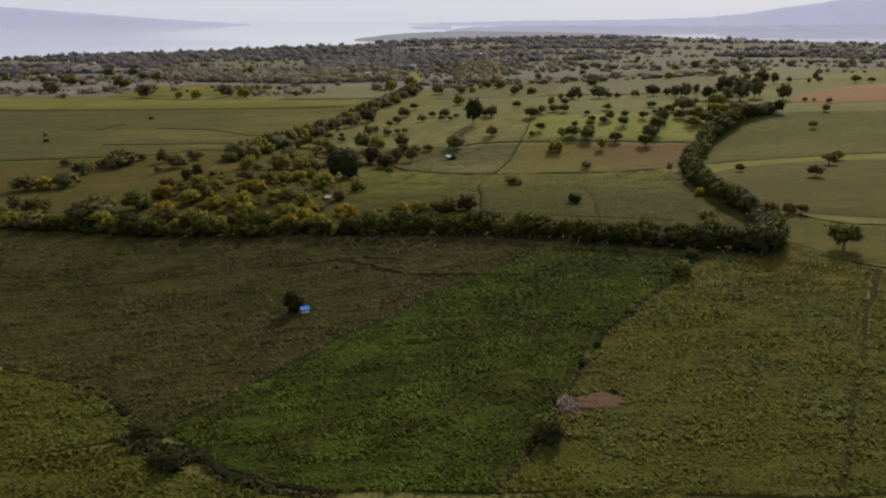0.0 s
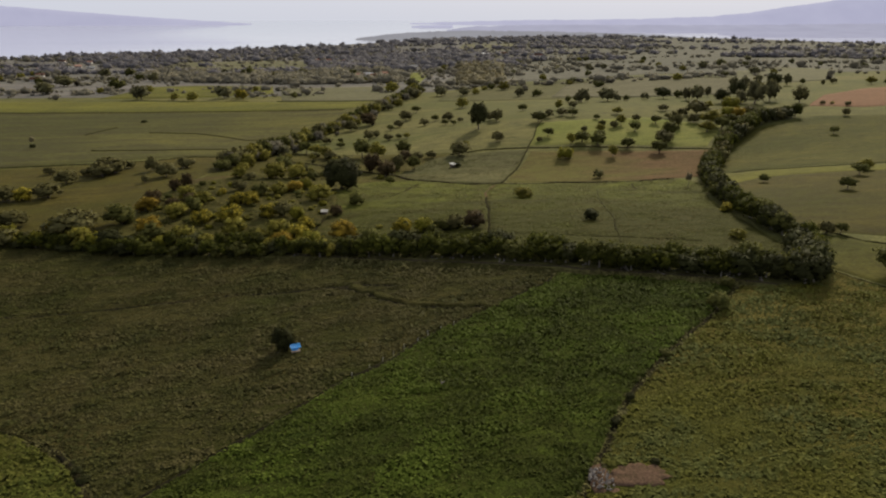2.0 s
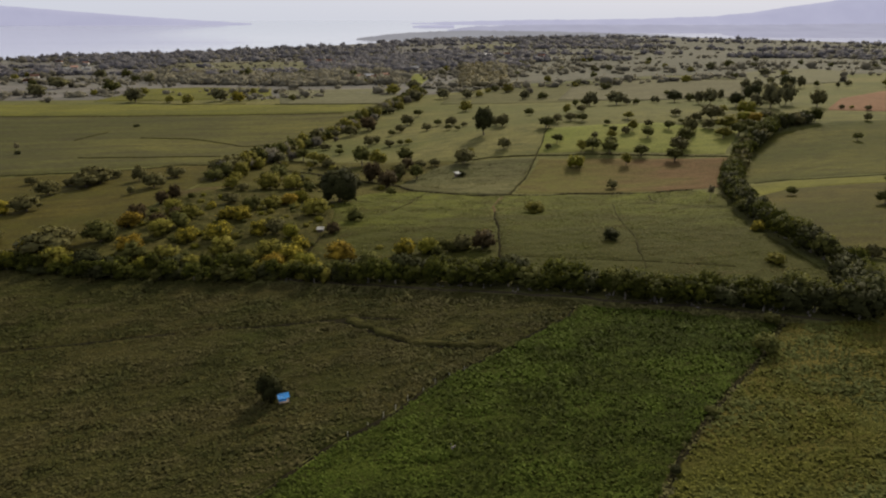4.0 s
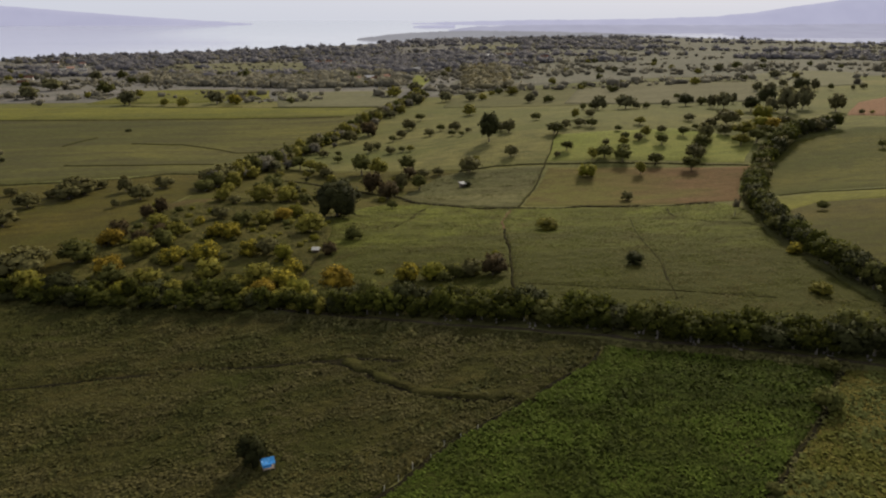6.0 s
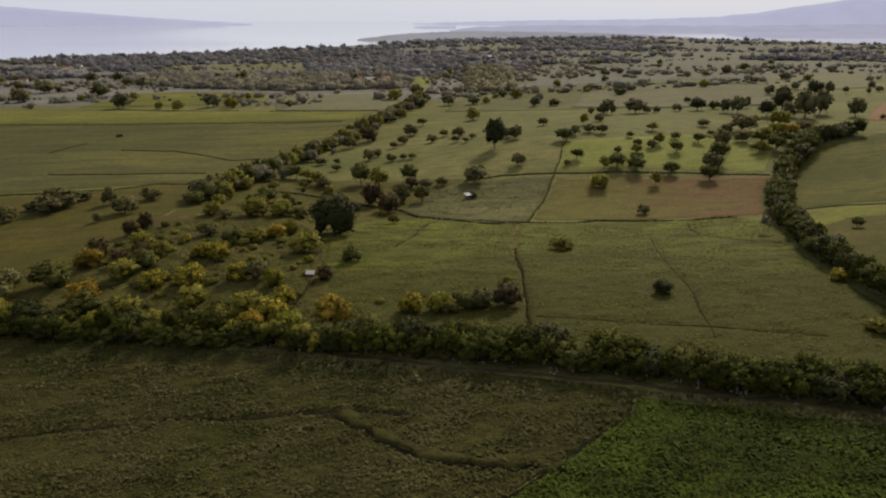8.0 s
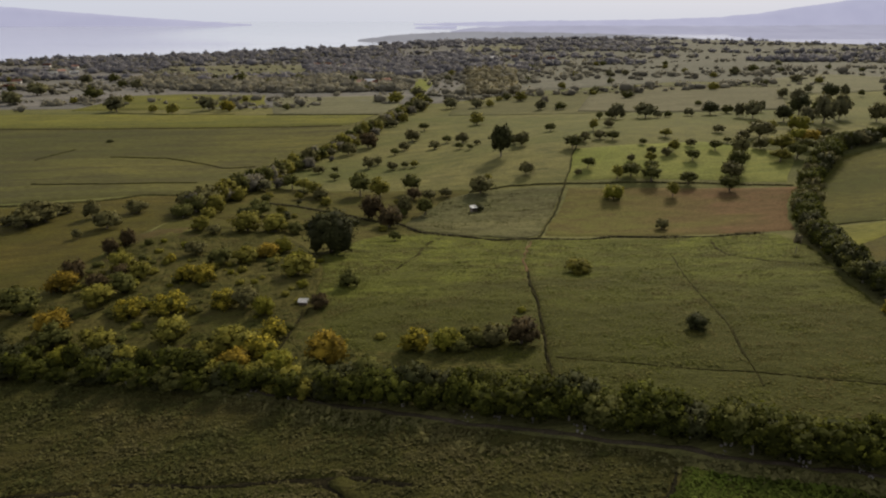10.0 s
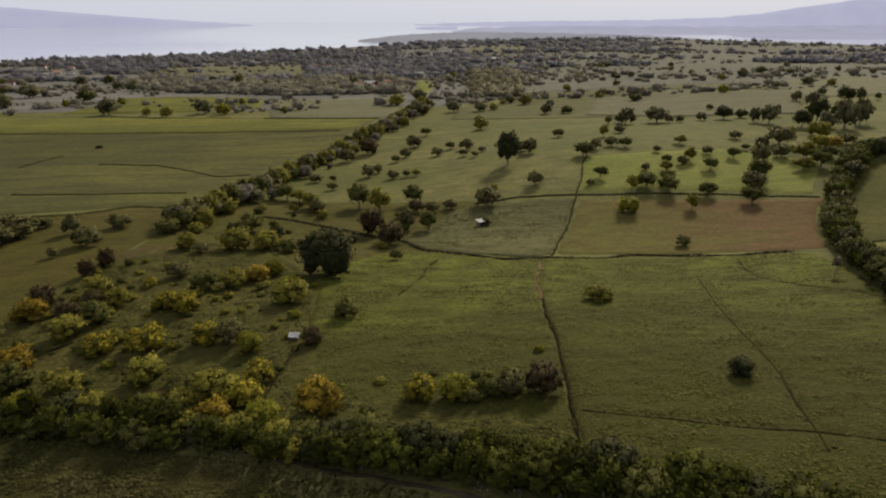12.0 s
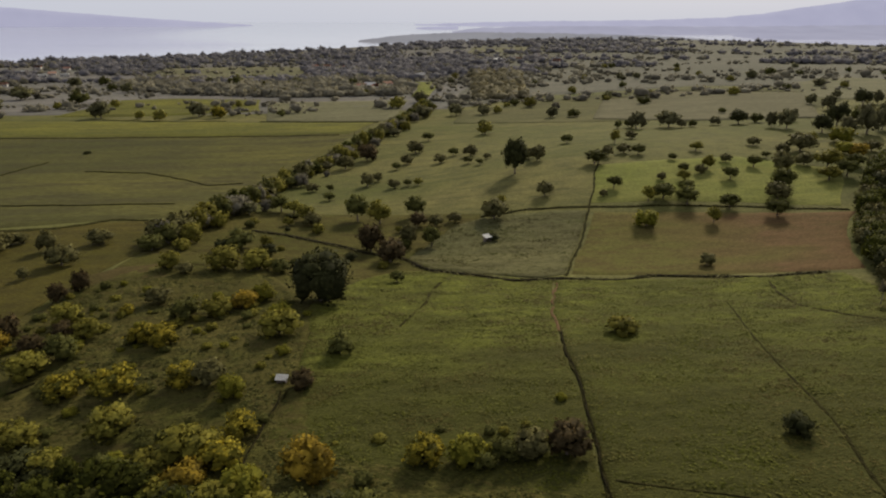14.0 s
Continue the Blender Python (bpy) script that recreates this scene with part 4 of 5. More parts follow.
tufts("ripe_crop", RIPE_W, RIPE_E, 3.4, 0.55, 0.36, CROP_RIPE, "pale olive crop plants", "crop", 0.25, [(31.4, 104, 2.6), (31.4, 106.6, 2.6), (34.6, 105.4, 2.4), (37, 105.4, 2.6), (39.8, 105.3, 2.0)], (52, 1.2), rough=0.7)
tufts("ripe_crop", OUTER_W, OUTER_E, 2.2, 0.60, 0.42, CROP_RIPE, "pale olive crop plants", "crop", 0.25, rough=0.7)
tufts("terrace_crop", TERR_N, TERR_S, 2.4, 0.58, 0.42, CROP_TERRACE, "yellow-green crop plants", "crop", 0.25, rough=0.7)
tufts("terrace_crop", LOW_N, LOW_S, 2.4, 0.58, 0.42, CROP_TERRACE, "green crop plants below the ditch", "crop", 0.22, rough=0.7)
tufts("tall_grass", MID_W, MID_E, 3.0, 0.40, 0.10, GRASS_LEAF, "rough tussocky green grass", "grass", 0.215, rows=(8, 0.9), blades=2, rough=0.75)
tufts("tall_grass", EAST_W, EAST_E, 3.0, 0.40, 0.10, GRASS_LEAF, "rough tussocky green grass with faint paths", "grass", 0.215, rows=(-8, 0.9), blades=2, rough=0.75)
tufts("tall_grass", ISLE_W, ISLE_E, 2.2, 0.4, 0.09, GRASS_LEAF, "rough grey-green grass round a shed", "grass", 0.205, blades=2, rough=0.8)
tufts("tall_grass", ORCH_S, ORCH_N, 2.2, 0.45, 0.14, ORCHARD_LEAF, "rough dull orchard grass and weeds", "grass", 0.22, blades=2, rough=0.8)
tufts("weeds", [(-47, 113.5), (-42, 108.5), (-35, 105.5), (-29.5, 98.5), (-20.5, 93.5)], [(-52, 112), (-43, 103.5), (-34.5, 101), (-28, 94.5), (-19.5, 90)], 3.5, 0.8, 0.7, LEAF_DEEP, "rank dark weeds in the ditch", "weeds", 0.1)
# Weed strip widened to stand in for the hedge's shadow band.
tufts("weeds", [(-36, 229), (13, 203), (36, 193), (91, 173)], [(-36, 223), (13, 197), (36, 187.4), (91, 169)], 2.6, 0.7, 0.5, LEAF_DARK, "dark weeds along the track, widened to stand for hedge shade", "weeds")



def edge_weeds(pts, width, per_m, label="dark weeds along a field edge"):
    """A ragged line of weeds on a ditch or bank."""
    q = resample(pts, max(3, int(length_of(pts) / 2)))
    t = np.gradient(q, axis=0)
    t /= np.maximum(np.hypot(t[:, 0], t[:, 1]), 1e-6)[:, None]
    side = np.stack([-t[:, 1], t[:, 0]], 1) * width / 2
    tufts("weeds", q + side, q - side, per_m / width, 0.6, 0.42, LEAF_DARK, label, "weeds", 0.1)


edge_weeds([(-54, 398), (-41, 392.5), (-31, 385.5), (-20, 378), (-9, 369), (3.5, 362), (11.7, 349), (26, 344), (36, 338), (47, 338), (54, 339)], 3.2, 5)
edge_weeds([(54, 339), (71.5, 335.5), (82.4, 340), (99.5, 336.6), (115.7, 332), (125, 332.7), (137, 332)], 2.6, 4)
edge_weeds(RIPE_EDGE, 2.0, 3)
edge_weeds([(-92, 151.7), (-75.5, 142.9), (-61, 131), (-52, 119.8), (-48.3, 112.3), (-40.5, 106), (-34, 104), (-28.5, 97), (-20, 92), (-9, 87.5)], 2.2, 5)
edge_weeds([(35.8, 405.8), (55, 409.4), (80.5, 407), (103.7, 405.5), (141, 402.5), (184, 393.5)], 1.6, 3)

# ---- model trees ----
ROUND = [
    tree_kind("tree", 11, 8, 700, 0.056, 0.10, LEAF_DARK, BARK, "dark green round-crowned tree on grass", group="field trees"),
    tree_kind("tree", 12, 9, 700, 0.056, 0.24, LEAF_GREEN, BARK, "green broad-crowned tree on grass", group="field trees"),
    tree_kind("tree", 13, 7, 700, 0.056, 0.07, LEAF_DARK, BARK, "dark green bushy tree on grass", group="field trees"),
    tree_kind("tree", 14, 8, 700, 0.056, 0.28, LEAF_GREEN, BARK, "green tree with a clear trunk on grass", group="field trees"),
    tree_kind("tree", 15, 8, 700, 0.056, 0.20, LEAF_OLIVE, BARK, "olive green tree on grass", group="field trees"),
]
OLIVE = [
    tree_kind("orchard_tree", 21, 8, 740, 0.054, 0.0, LEAF_OLIVE, BARK, "olive green orchard tree with a low crown", group="orchard trees"),
    tree_kind("orchard_tree", 22, 7, 740, 0.054, 0.0, LEAF_GREEN, BARK, "green orchard tree with a low crown", group="orchard trees"),
    tree_kind("orchard_tree", 23, 9, 740, 0.054, 0.0, LEAF_OLIVE, BARK, "olive orchard tree in rough grass", group="orchard trees"),
]
YELLOW = [
    tree_kind("orchard_tree", 31, 8, 740, 0.054, 0.0, LEAF_YELLOW, BARK, "yellow-green flowering orchard tree", group="orchard trees"),
    tree_kind("orchard_tree", 32, 9, 740, 0.054, 0.0, LEAF_YELLOW, BARK, "yellow-leaved orchard tree in rough grass", group="orchard trees"),
    tree_kind("orchard_tree", 33, 7, 740, 0.054, 0.0, LEAF_OLIVE, BARK, "yellowish olive orchard tree", group="orchard trees"),
]
GOLD = tree_kind("orchard_tree", 41, 9, 950, 0.050, 0.0, LEAF_GOLD, BARK, "golden orange-leaved tree in rough grass", group="golden trees")
BROWN = tree_kind("orchard_tree", 43, 8, 800, 0.052, 0.0, LEAF_BROWN, BARK, "dull brown half-dry orchard tree in rough grass", group="orchard trees")
LIME = tree_kind("orchard_tree", 44, 9, 900, 0.050, 0.0, LEAF_LIME, BARK, "lime green orchard tree in rough grass", group="orchard trees")
BUSH = [
    tree_kind("bush", 51, 10, 800, 0.050, 0.0, LEAF_DEEP, BARK, "dark green bush at a field edge", "bush", "field bushes"),
    tree_kind("bush", 52, 9, 800, 0.050, 0.0, LEAF_GREEN, BARK, "green bush at a field edge", "bush", "field bushes"),
]
HEDGE = [
    tree_kind("hedge_tree", 61, 14, 1000, 0.046, 0.14, LEAF_HEDGE, PALEBARK, "green hedgerow tree with a pale trunk", group="hedgerow trees"),
    tree_kind("hedge_tree", 62, 15, 1000, 0.046, 0.12, LEAF_HEDGE, PALEBARK, "dark green hedgerow tree with a pale trunk", group="hedgerow trees"),
    tree_kind("hedge_tree", 63, 14, 1000, 0.046, 0.12, LEAF_GREEN, PALEBARK, "light green hedgerow tree with a pale trunk", group="hedgerow trees"),
    tree_kind("hedge_tree", 64, 13, 1000, 0.046, 0.08, LEAF_DEEP, PALEBARK, "dark bushy hedgerow tree", group="hedgerow trees"),
]
LEGGY = tree_kind("hedge_tree", 65, 8, 800, 0.046, 0.30, LEAF_HEDGE, PALEBARK, "leggy hedgerow tree with bare pale stems", group="hedgerow trees", thick=0.04, limbs=5)
FAR = [
    tree_kind("far_tree", 71, 6, 360, 0.076, 0.06, LEAF_RIDGE, BARK, "dark green tree in a far tree line", group="tree line", fine=False),
    tree_kind("far_tree", 72, 6, 260, 0.085, 0.06, LEAF_GREEN, BARK, "green tree in a far tree line", group="tree line", fine=False),
    tree_kind("far_tree", 74, 6, 300, 0.080, 0.0, LEAF_SHRUB, BARK, "olive-brown tree in a far tree line, paled for haze", group="tree line", fine=False),
    tree_kind("far_tree", 73, 7, 260, 0.085, 0.06, LEAF_OLIVE, BARK, "olive tree in a far tree line", group="tree line", fine=False),
]
RIDGE = tree_kind("tree", 82, 9, 700, 0.054, 0.12, LEAF_RIDGE, BARK, "dark green tree on a far rise, paled for haze", group="copse trees")
SAPLING = tree_kind("tree", 83, 5, 130, 0.05, 0.42, LEAF_BARE, PALEBARK, "thin half-bare sapling at the hedgerow", thick=0.03, limbs=5)
TALL = tree_kind("tree", 81, 8, 1000, 0.050, 0.14, LEAF_DEEP, BARK, "tall dark slender tree in a copse", group="copse trees")
BIG = tree_kind("tree", 91, 30, 3400, 0.032, 0.07, LEAF_DEEP, BARK, "huge dense dark green tree at the orchard edge", thick=0.045, fine=True)
SHADY = tree_kind("tree", 16, 10, 1200, 0.045, 0.05, LEAF_DEEP, BARK, "dense dark tree beside the field hut")
LONE = tree_kind("tree", 92, 11, 1500, 0.045, 0.12, LEAF_DEEP, BARK, "tall dark lone tree on the pasture")

# trees: x, y, width, height
MEADOW_TREES = [
    (97, 425, 6.4, 5.6), (90, 417, 3.4, 3.2), (121, 432, 4.3, 3.8), (135, 442, 5.2, 4.4), (131, 431, 5.6, 5.3), (142, 439, 5.2, 4.9),
    (148, 445, 5.8, 7.2), (137, 460, 4.4, 3.6), (156, 477, 7.0, 5.2), (162, 456, 5.5, 4.7), (153, 432, 7.7, 5.8), (172, 448, 6.7, 5.6),
    (193, 489, 6.6, 5.0), (186, 463, 4.5, 3.4), (169, 416, 9.8, 10.5), (182, 441, 9.3, 10.1), (162, 408, 10.5, 7.9), (153, 391, 9.0, 6.8),
    (211, 475, 13.1, 9.9), (227, 494, 7.7, 5.8), (198, 450, 8.7, 6.6), (199, 471, 7.2, 5.4),
]
HILL_TREES = [
    (206, 444, 13.4, 10.0), (197, 428, 8.9, 7.2), (209, 433, 10.4, 7.8), (222, 446, 8.1, 6.4), (228, 442, 6.7, 6.4), (246, 470, 8.1, 6.1),
    (107, 410, 5.7, 6.8), (114, 412, 9.6, 7.2), (122, 405, 9.4, 8.3), (126, 418, 7.3, 5.5), (138, 401, 8.4, 6.3), (189, 390, 8.6, 8.6),
    (125, 387, 5.7, 6.8), (105, 348, 5.7, 4.5), (98, 459, 9.6, 7.2), (108, 471, 6.2, 5.9), (118, 476, 6.9, 5.4), (124, 472, 7.4, 5.5),
    (137, 520, 6.5, 4.8), (123, 506, 5.6, 7.2), (245, 633, 5.9, 4.8),
]
RIDGE_TREES = [
    (157, 582, 6.7, 5.7), (159, 573, 11.0, 9.8), (149, 579, 4.4, 5.0), (179, 570, 12.8, 9.6), (186, 566, 6.5, 4.9), (210, 571, 6.6, 5.0),
    (226, 571, 11.0, 8.3), (241, 575, 7.4, 5.6), (235, 547, 6.3, 8.8), (240, 539, 10.3, 10.6), (264, 572, 5.2, 7.3), (194, 567, 5.4, 4.1),
    (331, 662, 8.9, 7.7), (322, 626, 10.4, 10.1), (375, 697, 7.1, 6.4), (359, 641, 13.8, 11.6), (376, 648, 7.0, 9.8), (250, 519, 9.9, 9.5),
    (271, 538, 12.0, 13.3), (262, 514, 9.8, 8.7), (270, 509, 14.5, 15.5), (288, 521, 10.0, 13.9), (286, 541, 8.7, 10.1),
]
PASTURE_TREES = [
    (74, 477, 8.0, 8.2), (71, 485, 7.3, 5.5), (66, 423, 6.9, 6.5), (100, 521, 7.1, 5.3), (46, 418, 5.3, 4.0), (27, 512, 6.9, 5.3),
    (36, 529, 6.5, 4.9), (45, 521, 8.3, 6.2), (41, 497, 5.4, 4.1), (46, 489, 4.1, 3.3), (52, 503, 4.3, 3.2), (15, 552, 10.3, 7.7),
    (25, 590, 7.5, 5.6), (9, 522, 7.1, 5.4), (3, 510, 5.6, 4.2), (-12, 475, 6.8, 7.0), (-7, 484, 5.8, 4.9), (1, 464, 6.0, 4.5),
    (8, 464, 4.4, 3.6), (13, 463, 4.9, 3.7), (-30, 469, 3.9, 3.7), (-29, 449, 5.2, 3.9), (-39, 471, 6.1, 4.6), (25, 403, 5.5, 4.1),
]
COPSE_TREES = [
    (10, 412, 8.0, 8.0), (-14, 411, 9.8, 9.9), (-5, 406, 9.1, 8.6), (-8, 372, 8.5, 8.6), (-1, 359, 9.6, 7.2), (6, 378, 6.2, 7.6),
    (14, 377, 6.6, 6.9), (10, 400, 6.7, 5.1), (17, 400, 5.6, 4.2), (41, 403, 10.1, 7.5), (1, 336, 4.2, 3.5),
    (-42, 425, 7.2, 5.4), (-35, 413, 8.1, 6.1), (-32, 406, 6.4, 5.0), (-48, 430, 8.3, 6.3), (-26, 525, 9.6, 7.2), (-14, 544, 11.4, 8.6),
]
LEFT_TREES = [
    (-54, 373, 9.0, 7.4), (-82, 281, 8.2, 6.1), (-77, 288, 6.9, 6.5), (-85, 308, 7.2, 6.0),
    (-54, 307, 7.7, 5.7), (-37, 245, 9.2, 6.9), (-84, 259, 7.9, 5.9), (-50, 241, 7.2, 5.0), (-42, 241, 7.1, 5.4), (-54, 349, 10.2, 7.6),
    (-44, 350, 9.2, 6.9), (-36, 346, 6.1, 4.5), (-102, 280, 10.4, 7.8), (-160, 325, 7.7, 5.8),
]
DARK_TREES = [
    (-65, 319, 6.5, 4.8), (-54, 256, 7.8, 5.9),
    (-39, 270, 6.4, 6.0),
]
BROWN_TREES = [
    (-19, 265, 5.2, 3.9), (-96, 301, 7.6, 6.4), (-86, 292, 6.2, 4.8), (-91, 333, 5.8, 6.0), (-94, 324, 5.2, 5.6), (-81, 298, 5.6, 5.0),
]
YELLOW_TREES = [
    (-76, 299, 6.5, 4.9), (-70, 272, 7.1, 5.3), (-59, 271, 8.5, 6.4), (-61, 294, 6.4, 4.8), (-55, 291, 7.1, 5.3), (-71, 312, 3.5, 2.9),
    (-45, 271, 6.4, 5.2), (-29, 250, 6.3, 4.8), (-71, 351, 7.0, 5.6), (-30, 242, 6.6, 5.0), (-121, 270, 9.0, 6.8),
]
GOLD_TREES = [
    (235, 464, 8.6, 6.4), (-96, 294, 7.9, 5.9), (-87, 267, 8.3, 6.2), (-15, 237, 8.2, 6.2),
    (-40, 313, 6.6, 5.0), (-35, 237, 7.0, 5.2),
]
LIME_TREES = [
 (98, 387, 9.2, 6.9), (229, 468, 8.6, 6.5), (243, 490, 12.2, 9.2), (31, 251, 2.1, 1.6),
    (-46, 308, 6.9, 5.2), (-36, 318, 6.4, 5.2), (-29, 303, 6.2, 4.8), (-28, 293, 8.8, 6.6), (-33, 264, 5.5, 5.2), (-72, 256, 7.4, 5.2), (-62, 246, 6.6, 4.8),
    (-78, 250, 6.4, 4.6), (-25, 234, 6.9, 5.2),
]
FIELD_TREES_W = [
    (-65, 345, 5.6, 4.8), (-142, 376, 13.2, 9.9), (-139, 383, 9.0, 6.8), (-120, 375, 6.6, 9.3), (-108, 358, 10.4, 8.7), (-105, 382, 9.1, 6.8),
    (-114, 346, 3.6, 5.0), (-83, 385, 13.8, 10.3), (-116, 279, 11.2, 8.4), (-150, 327, 11.1, 8.3), (-154, 355, 11.0, 8.3), (-173, 380, 6.3, 4.7),
    (-151, 372, 6.4, 4.8), (-142, 367, 11.5, 8.6), (-138, 374, 9.1, 6.8), (-135, 387, 6.5, 4.9), (-144, 284, 11.3, 8.8), (-137, 264, 9.5, 7.8),
    (-168, 325, 11.5, 8.6), (-155, 290, 6.9, 7.7), (-128, 266, 7.4, 5.6), (-115, 269, 16.1, 12.1), (-124, 274, 8.7, 6.5),
]
FIELD_TREES_E = [
    (161, 295, 4.1, 3.4), (203, 294, 6.2, 4.6), (214, 306, 5.9, 4.5), (178, 265, 6.0, 4.5), (264, 405, 4.9, 4.0), (301, 450, 4.6, 4.5),
    (133, 209, 4.1, 3.4), (137, 208, 3.7, 3.1), (392, 650, 4.4, 5.4), (408, 643, 3.2, 4.5), (424, 652, 5.5, 4.8),
    (312, 493, 3.3, 2.8), (325, 484, 4.1, 3.1), (318, 491, 2.9, 2.2), (450, 635, 8.6, 6.4), (459, 625, 6.4, 4.8), (302, 505, 9.4, 10.8),
]
NEAR_BUSHES = [
    (75, 159, 4.2, 3.9), (55, 140, 2.4, 1.4), (38, 119, 1.8, 1.2), (25, 97, 4.4, 3.6),
    (26, 95, 3.4, 3.8), (43, 126, 1.6, 1.2), (83, 171, 3.0, 2.5),
]
HUT_TREE = [
    (-24.4, 162.6, 4.8, 5.4),
]
BIGTREE = [
    (-20, 317, 14.0, 12.3),
]
TALLTREE = [
    (59, 457, 10.6, 15.1),
]


def grove(rows, kinds, weights=None, grow=1.08, squat=1.0):
    for x, y, w, h in rows:
        k = kinds[int(rng.choice(len(kinds), p=weights))]
        plant(k, x, y, w * grow, h * grow * squat)


grove(BIGTREE, [BIG])
grove(TALLTREE, [LONE])
grove(HUT_TREE, [SHADY])
grove(YELLOW_TREES, YELLOW, (0.45, 0.40, 0.15), 1.08, 0.90)
grove(GOLD_TREES, [GOLD], None, 1.06, 0.85)
grove(LIME_TREES, [LIME, YELLOW[2], LIME], None, 1.06, 0.86)
grove(LEFT_TREES, [*OLIVE, YELLOW[1]], (0.36, 0.24, 0.34, 0.06), 1.08, 0.88)
grove(DARK_TREES, [*OLIVE, ROUND[2], ROUND[0]], (0.1, 0.2, 0.1, 0.3, 0.3), 1.08, 0.88)
grove(BROWN_TREES, [BROWN], None, 1.06, 0.9)
grove(MEADOW_TREES, ROUND, None, 1.0, 0.94)
grove(HILL_TREES, ROUND, None, 1.0, 0.94)
grove(PASTURE_TREES, ROUND, None, 1.0, 0.94)
grove(COPSE_TREES, [*ROUND, BROWN], (0.25, 0.16, 0.18, 0.1, 0.18, 0.13))
grove(RIDGE_TREES, [RIDGE, FAR[0], TALL, FAR[1]], (0.35, 0.30, 0.15, 0.20))
grove(FIELD_TREES_W, [ROUND[0], ROUND[2]], None, 1.0, 0.78)
grove(FIELD_TREES_E, ROUND)
grove(NEAR_BUSHES, BUSH, (0.35, 0.65))
for x, y, w, h in ((-46.4, 112.8, 4.0, 2.2), (-43.4, 110.8, 3.2, 1.8), (-37.4, 100.6, 5.2, 3.0), (-40.6, 102.4, 3.2, 2.0), (-52.4, 121.4, 2.4, 1.4), (-54.8, 124.6, 2.0, 1.2)):
    plant(BUSH[0], x, y, w, h)
plant(YELLOW[0], 4, 235.5, 6.6, 4.8)
plant(LIME, 11, 234.5, 6.4, 4.6)
plant(OLIVE[1], 17.6, 233.5, 5.2, 3.8)
plant(ROUND[2], 21.8, 234, 6.0, 4.8)
plant(BROWN, 27.6, 233.5, 7.4, 5.6)
plant(OLIVE[1], 14, 232, 3.8, 3.0)
plant(YELLOW[2], 104, 206.8, 5.0, 2.8)
plant(YELLOW[0], 115.5, 238, 4.7, 3.2)
plant(OLIVE[1], -12.6, 279.5, 6.4, 5.2)
plant(OLIVE[0], 54.4, 285, 7.6, 4.3)
plant(BUSH[0], 67, 234, 5.0, 3.8)
plant(SAPLING, -226, 475, 3.4, 7.0)
plant(BUSH[0], -225, 473, 4.0, 2.4)
plant(BUSH[0], -193, 588, 5.0, 2.0)
plant(ROUND[3], 129, 174, 9.4, 7.1)
plant(SAPLING, 128.6, 297.4, 3.2, 7.0)


def hedgerow(pts, gap, wide, tall, kinds, side=1.5, weights=None):
    n = int(length_of(pts) / gap)
    for i, (x, y) in enumerate(resample(pts, n)):
        s = side * (1 if i % 2 else -1)
        w = rng.uniform(*wide)
        k = kinds[int(rng.choice(len(kinds), p=weights))]
        plant(k, x + rng.uniform(-0.6, 0.6), y + s + rng.uniform(-0.6, 0.6), w, rng.uniform(*tall), 0.15)


hedgerow([(-170, 279), (-150, 271), (-119, 261), (-80, 247), (-57, 240), (-30, 230), (-13, 222)], 3.0, (4.5, 9), (2.8, 6.6), [*HEDGE, LIME, OLIVE[0]], 2.4, (0.30, 0.24, 0.10, 0.12, 0.10, 0.14))
hedgerow([(-13, 222), (13, 211), (36, 201.5), (66, 188), (90, 180)], 2.5, (6, 9), (4.8, 7.0), HEDGE, 1.9, (0.45, 0.36, 0.06, 0.13))
for x, y in resample([(-160, 272), (-119, 257.8), (-80, 244), (-30, 227.2), (-13, 219), (13, 208.2), (36, 198.6), (66, 185.2), (90, 177)], 70):
    if rng.random() < 0.35:
        plant(LEGGY, x + rng.uniform(-2, 2), y + rng.uniform(-0.8, 1.2), rng.uniform(4, 7), rng.uniform(4, 6.4), 0.15)
hedgerow([(90, 180), (104, 174)], 2.2, (7, 9.5), (6.5, 8.5), HEDGE, 1.4)
for x, y, w, h in ((103.5, 171.5, 10, 8), (107.5, 176, 9, 8), (105, 179, 8, 7), (111, 183, 9, 7.5), (113, 190, 9, 7)):
    plant(HEDGE[3], x, y, w, h, 0.15)
for x, y in resample([(-165, 274), (-119, 257.5), (-80, 243.5), (-30, 226.8), (-13, 218.6), (13, 207.8), (36, 198.2), (66, 184.8), (90, 176.6)], 84):
    w = rng.uniform(2.2, 3.8)
    if rng.random() < (0.55 if x < 12 else 0.3):
        plant(BUSH[int(rng.integers(2))], x + rng.uniform(-1, 1), y + rng.uniform(-0.2, 1.4), w, w * rng.uniform(0.6, 0.9), 0.1)
hedgerow([(106, 174), (114, 186), (119, 199), (119, 212), (119, 226), (121, 244), (126, 264), (138, 292), (143, 309)], 3.2, (6, 9), (5.5, 8), [HEDGE[0], HEDGE[3], HEDGE[2], HEDGE[1]], 1.6)
hedgerow([(143, 309), (167, 355), (191, 392), (214, 419), (233, 439), (253, 451), (270, 458)], 4.2, (7, 10.5), (6.5, 9.5), [HEDGE[0], HEDGE[1], HEDGE[3], ROUND[2]], 2.4)
TREE_LINE = [(-84, 376), (-75, 398), (-65, 434), (-55, 481), (-42, 525), (-25.5, 571), (-4, 624), (13, 690), (33, 761)]
hedgerow(TREE_LINE, 4.4, (6, 11.5), (5, 10), [OLIVE[0], HEDGE[2], FAR[3], FAR[1], HEDGE[0], FAR[2], ROUND[2]], 3.0)
